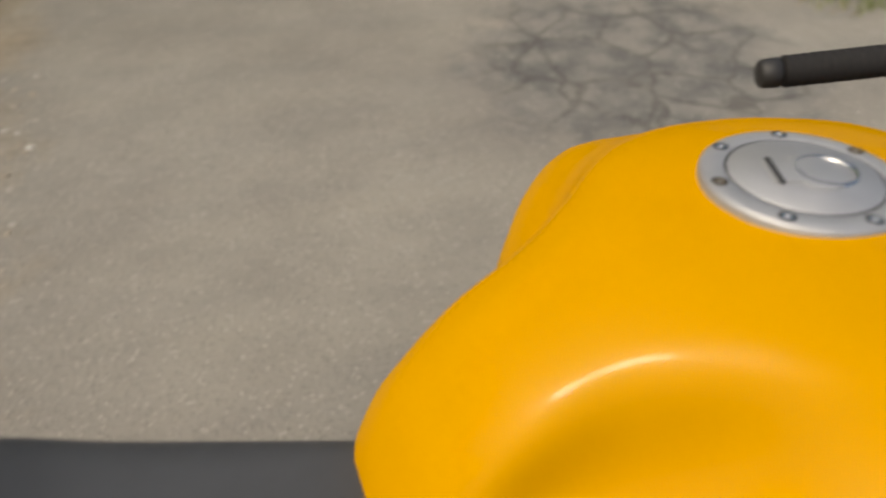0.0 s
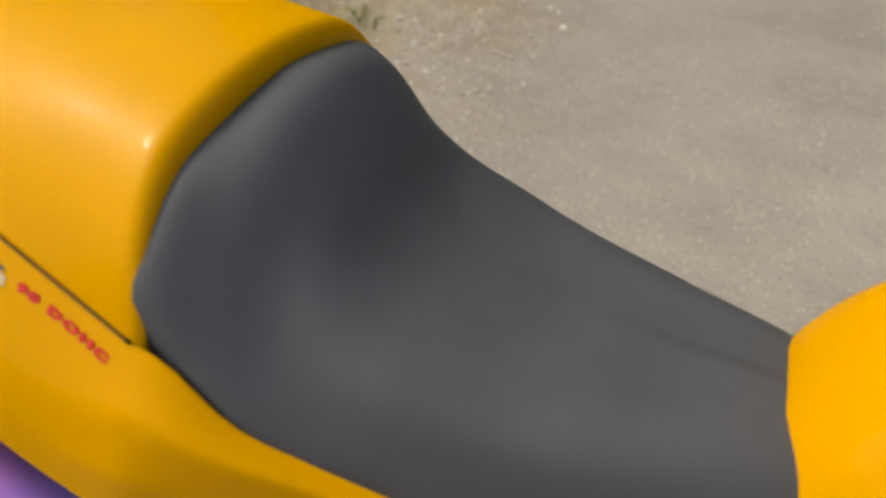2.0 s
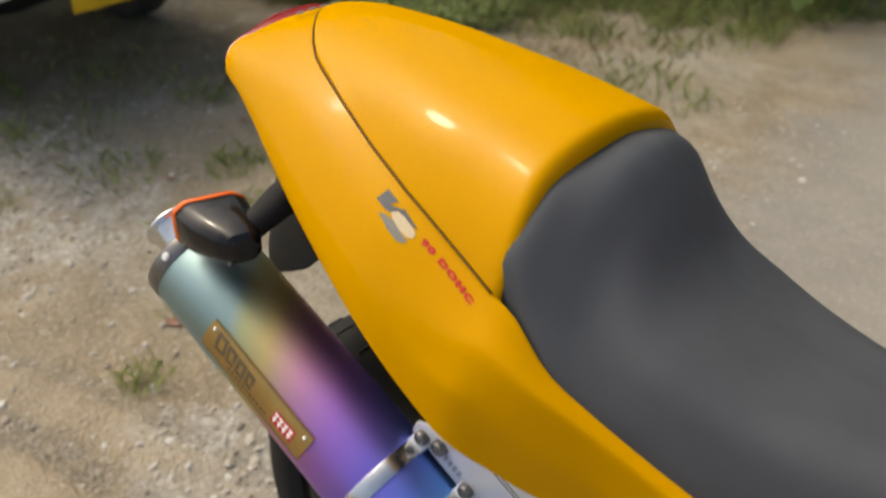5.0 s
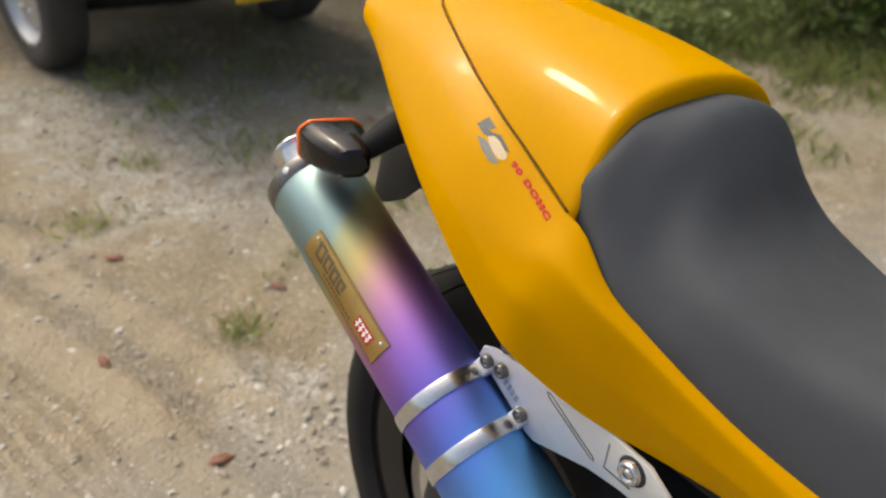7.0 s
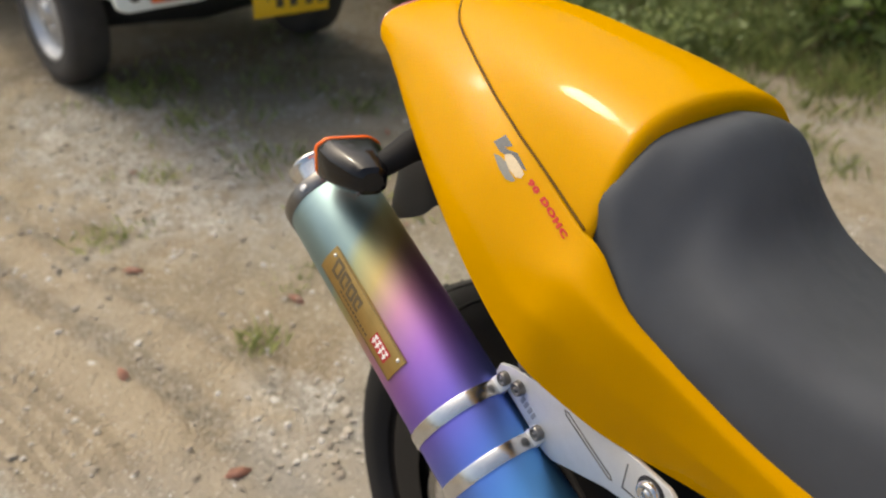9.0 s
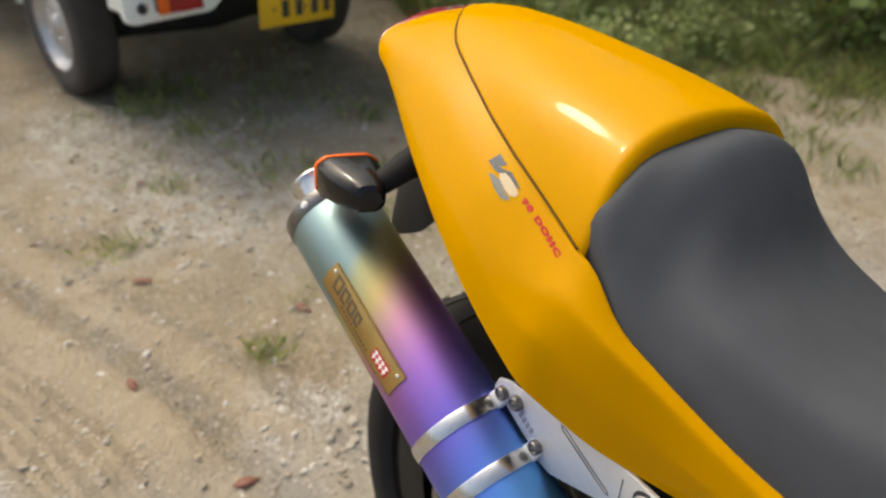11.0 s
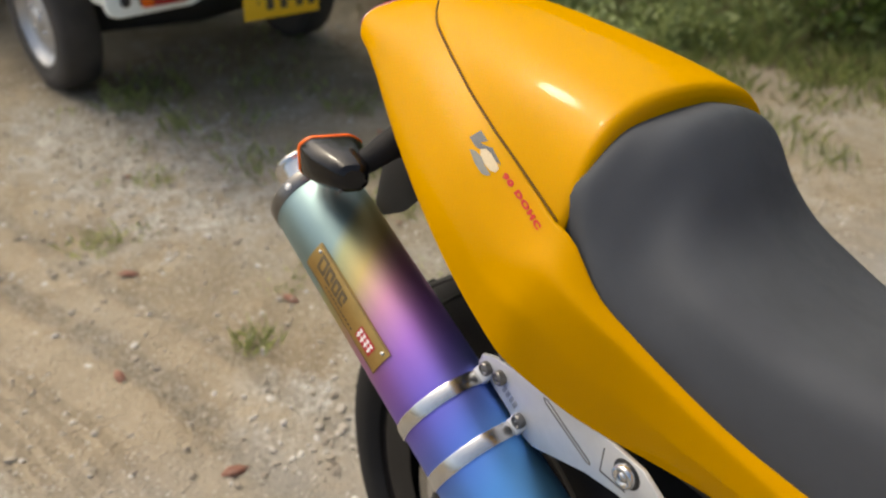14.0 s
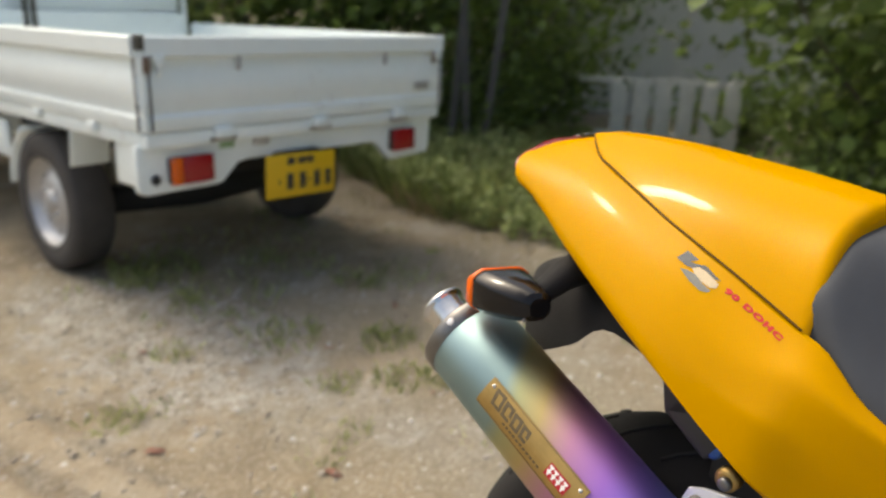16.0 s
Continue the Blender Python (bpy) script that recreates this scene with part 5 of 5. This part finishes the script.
# fence: low slatted panel
FEN = Matrix.Translation((-4.03, 4.13, 0)) @ Matrix.Rotation(radians(36.5), 4, "Z")
fence = thing("picket_fence", "weathered pale wooden slatted fence panel", "fence", FEN)
for k in range(6):
    part("slat", blocks(((.125, .020, .60), (.21 + k * .178, 0, .30)), bevel=.004), "fence_wood", fence)
part("rail", blocks(((1.25, .04, .045), (.50, .02, .60)), bevel=.005), "fence_wood", fence)
part("rail", blocks(((1.15, .03, .05), (.60, .022, .16)), bevel=.005), "fence_wood", fence)

# old planks standing against the shrubs, and a bare trunk behind the truck
for k, (x, y, tall, a, lean) in enumerate(((-4.40, 2.90, 1.55, 40, 4), (-4.30, 3.00, 1.70, 46, -3), (-4.20, 3.07, 1.45, 38, 6))):
    plank = part("plank", blocks(((.060, .022, tall), (0, 0, tall / 2)), bevel=.004), "old_wood")
    plank.matrix_world = Matrix.Translation((x, y, -.01)) @ Matrix.Rotation(radians(a), 4, "Z") @ Matrix.Rotation(radians(lean), 4, "Y")
    tagged(plank, "weathered grey plank standing among the shrubs", "plank", "planks among the shrubs")


def bare_tree(x, y):
    o = thing("tree", "slender tree with a brown trunk behind the truck", "tree", Matrix.Translation((x, y, 0)))
    trunk = [(0, 0, -.05), (.03, .02, .6), (.02, .05, 1.3), (.09, .04, 2.1), (.12, .10, 3.0), (.22, .12, 3.9)]
    part("trunk", tube(trunk, [.12, .10, .092, .08, .06, .03], 14), "brown_bark", o, "rough brown trunk")
    r, polys = random.Random(31), []
    for base, tip in (((.09, .04, 2.1), (-.7, .3, 3.2)), ((.10, .07, 2.6), (.8, -.2, 3.5)), ((.12, .10, 3.0), (.1, .9, 4.0)), ((.22, .12, 3.8), (.5, .2, 4.8))):
        b, t = Vector(base), Vector(tip)
        part("limb", tube([b, b.lerp(t, .5) + Vector((0, 0, .08)), t], [.04, .028, .01], 8), "brown_bark", o)
        for _ in range(420):
            leaf_quads(polys, b.lerp(t, r.uniform(.35, 1.1)) + Vector((r.gauss(0, .22), r.gauss(0, .22), r.gauss(0, .18))), r.uniform(.06, .12), r)
    verts, faces = [], []
    for poly in polys:
        k = len(verts)
        verts.extend(poly)
        faces.append(tuple(range(k, k + 4)))
    merged_mesh("crown", verts, faces, "leaf", o)


bare_tree(-6.72, 3.16)

# shed wall behind the shrubs
wall = new("wall_shed", bpy.data.meshes.new("wall_shed"))
bm = blocks(((6.0, .12, 3.2), (0, 0, 1.6)), bevel=.01)
bm.to_mesh(wall.data)
bm.free()
wall.data.materials.append(M["shed_wall"])
wall.matrix_world = Matrix.Translation((-5.3, 7.0, 0)) @ Matrix.Rotation(radians(50), 4, "Z")
tagged(wall, "plain grey rendered wall of an outbuilding", "wall", kind="structure")


# ---------- pebbles and fallen leaves ----------
def pebbles():
    r = random.Random(3)
    ico = bmesh.new()
    bmesh.ops.create_icosphere(ico, subdivisions=1, radius=1)
    base = [v.co.copy() for v in ico.verts]
    tri = [tuple(v.index for v in f.verts) for f in ico.faces]
    ico.free()
    verts, faces = [], []
    for _ in range(34000):
        x, y = r.uniform(-3.4, -.35), r.uniform(-1.1, 2.2)
        dense = .5 + .5 * noise.noise(Vector((x * 1.3, y * 1.3, 5)))
        u, v = x + 2.15 + .24 * (y + .06), y + .06 - .24 * (x + 2.15)
        drift = max(math.exp(-((u / .8) ** 2 + (v / .36) ** 2)), math.exp(-(((x + .72) / .2) ** 2 + ((y + .14) / .14) ** 2)))
        bank = math.exp(-((track_offset(x, y) + .07) / .06) ** 2)
        if r.random() > .18 + .45 * dense * (1 - drift) + .9 * drift - .3 * bank:
            continue
        s = .0018 + .0085 * r.random() ** (4 if drift > .4 else 5.5)
        sc = Vector((s * r.uniform(.8, 1.5), s * r.uniform(.8, 1.3), s * r.uniform(.4, .8)))
        rot = Euler((r.uniform(-.4, .4), r.uniform(-.4, .4), r.uniform(0, 6.3))).to_matrix()
        o = Vector((x, y, ground_height(x, y) + sc.z * .25))
        n = len(verts)
        for b in base:
            k = 1 + r.uniform(-.18, .18)
            verts.append(o + rot @ Vector((b.x * sc.x * k, b.y * sc.y * k, b.z * sc.z * k)))
        faces += [(a + n, b + n, c + n) for a, b, c in tri]
    me = bpy.data.meshes.new("gravel")
    me.from_pydata(verts, [], faces)
    me.materials.append(M["pebble"])
    tagged(new("gravel", me), "loose grey and tan gravel scattered over the dirt", "gravel", kind="stuff")


pebbles()


def fallen_leaf(x, y, a, s):
    pts = [(-.5, 0), (-.2, .2), (.15, .22), (.5, 0), (.15, -.22), (-.2, -.2)]
    bm = plate_mesh([(px * s, py * s) for px, py in pts], .0012)
    for v in bm.verts:
        v.co.z += .25 * abs(v.co.y) + .006 * math.sin(v.co.x / s * 3)
    ob = part("fallen_leaf", bm, "dead_leaf")
    ob.matrix_world = Matrix.Translation((x, y, ground_height(x, y) + .003)) @ Matrix.Rotation(a, 4, "Z")
    return tagged(ob, "dry reddish-brown fallen leaf lying on the dirt", "leaf", "fallen leaves")


r4 = random.Random(5)
for x, y in ((-1.12, .02), (-.66, -.30), (-1.45, -.30), (-1.75, .35), (-2.05, -.15), (-1.3, .45), (-1.95, .75), (-1.05, -.42)):
    fallen_leaf(x, y, r4.uniform(0, 6), r4.uniform(.03, .06))
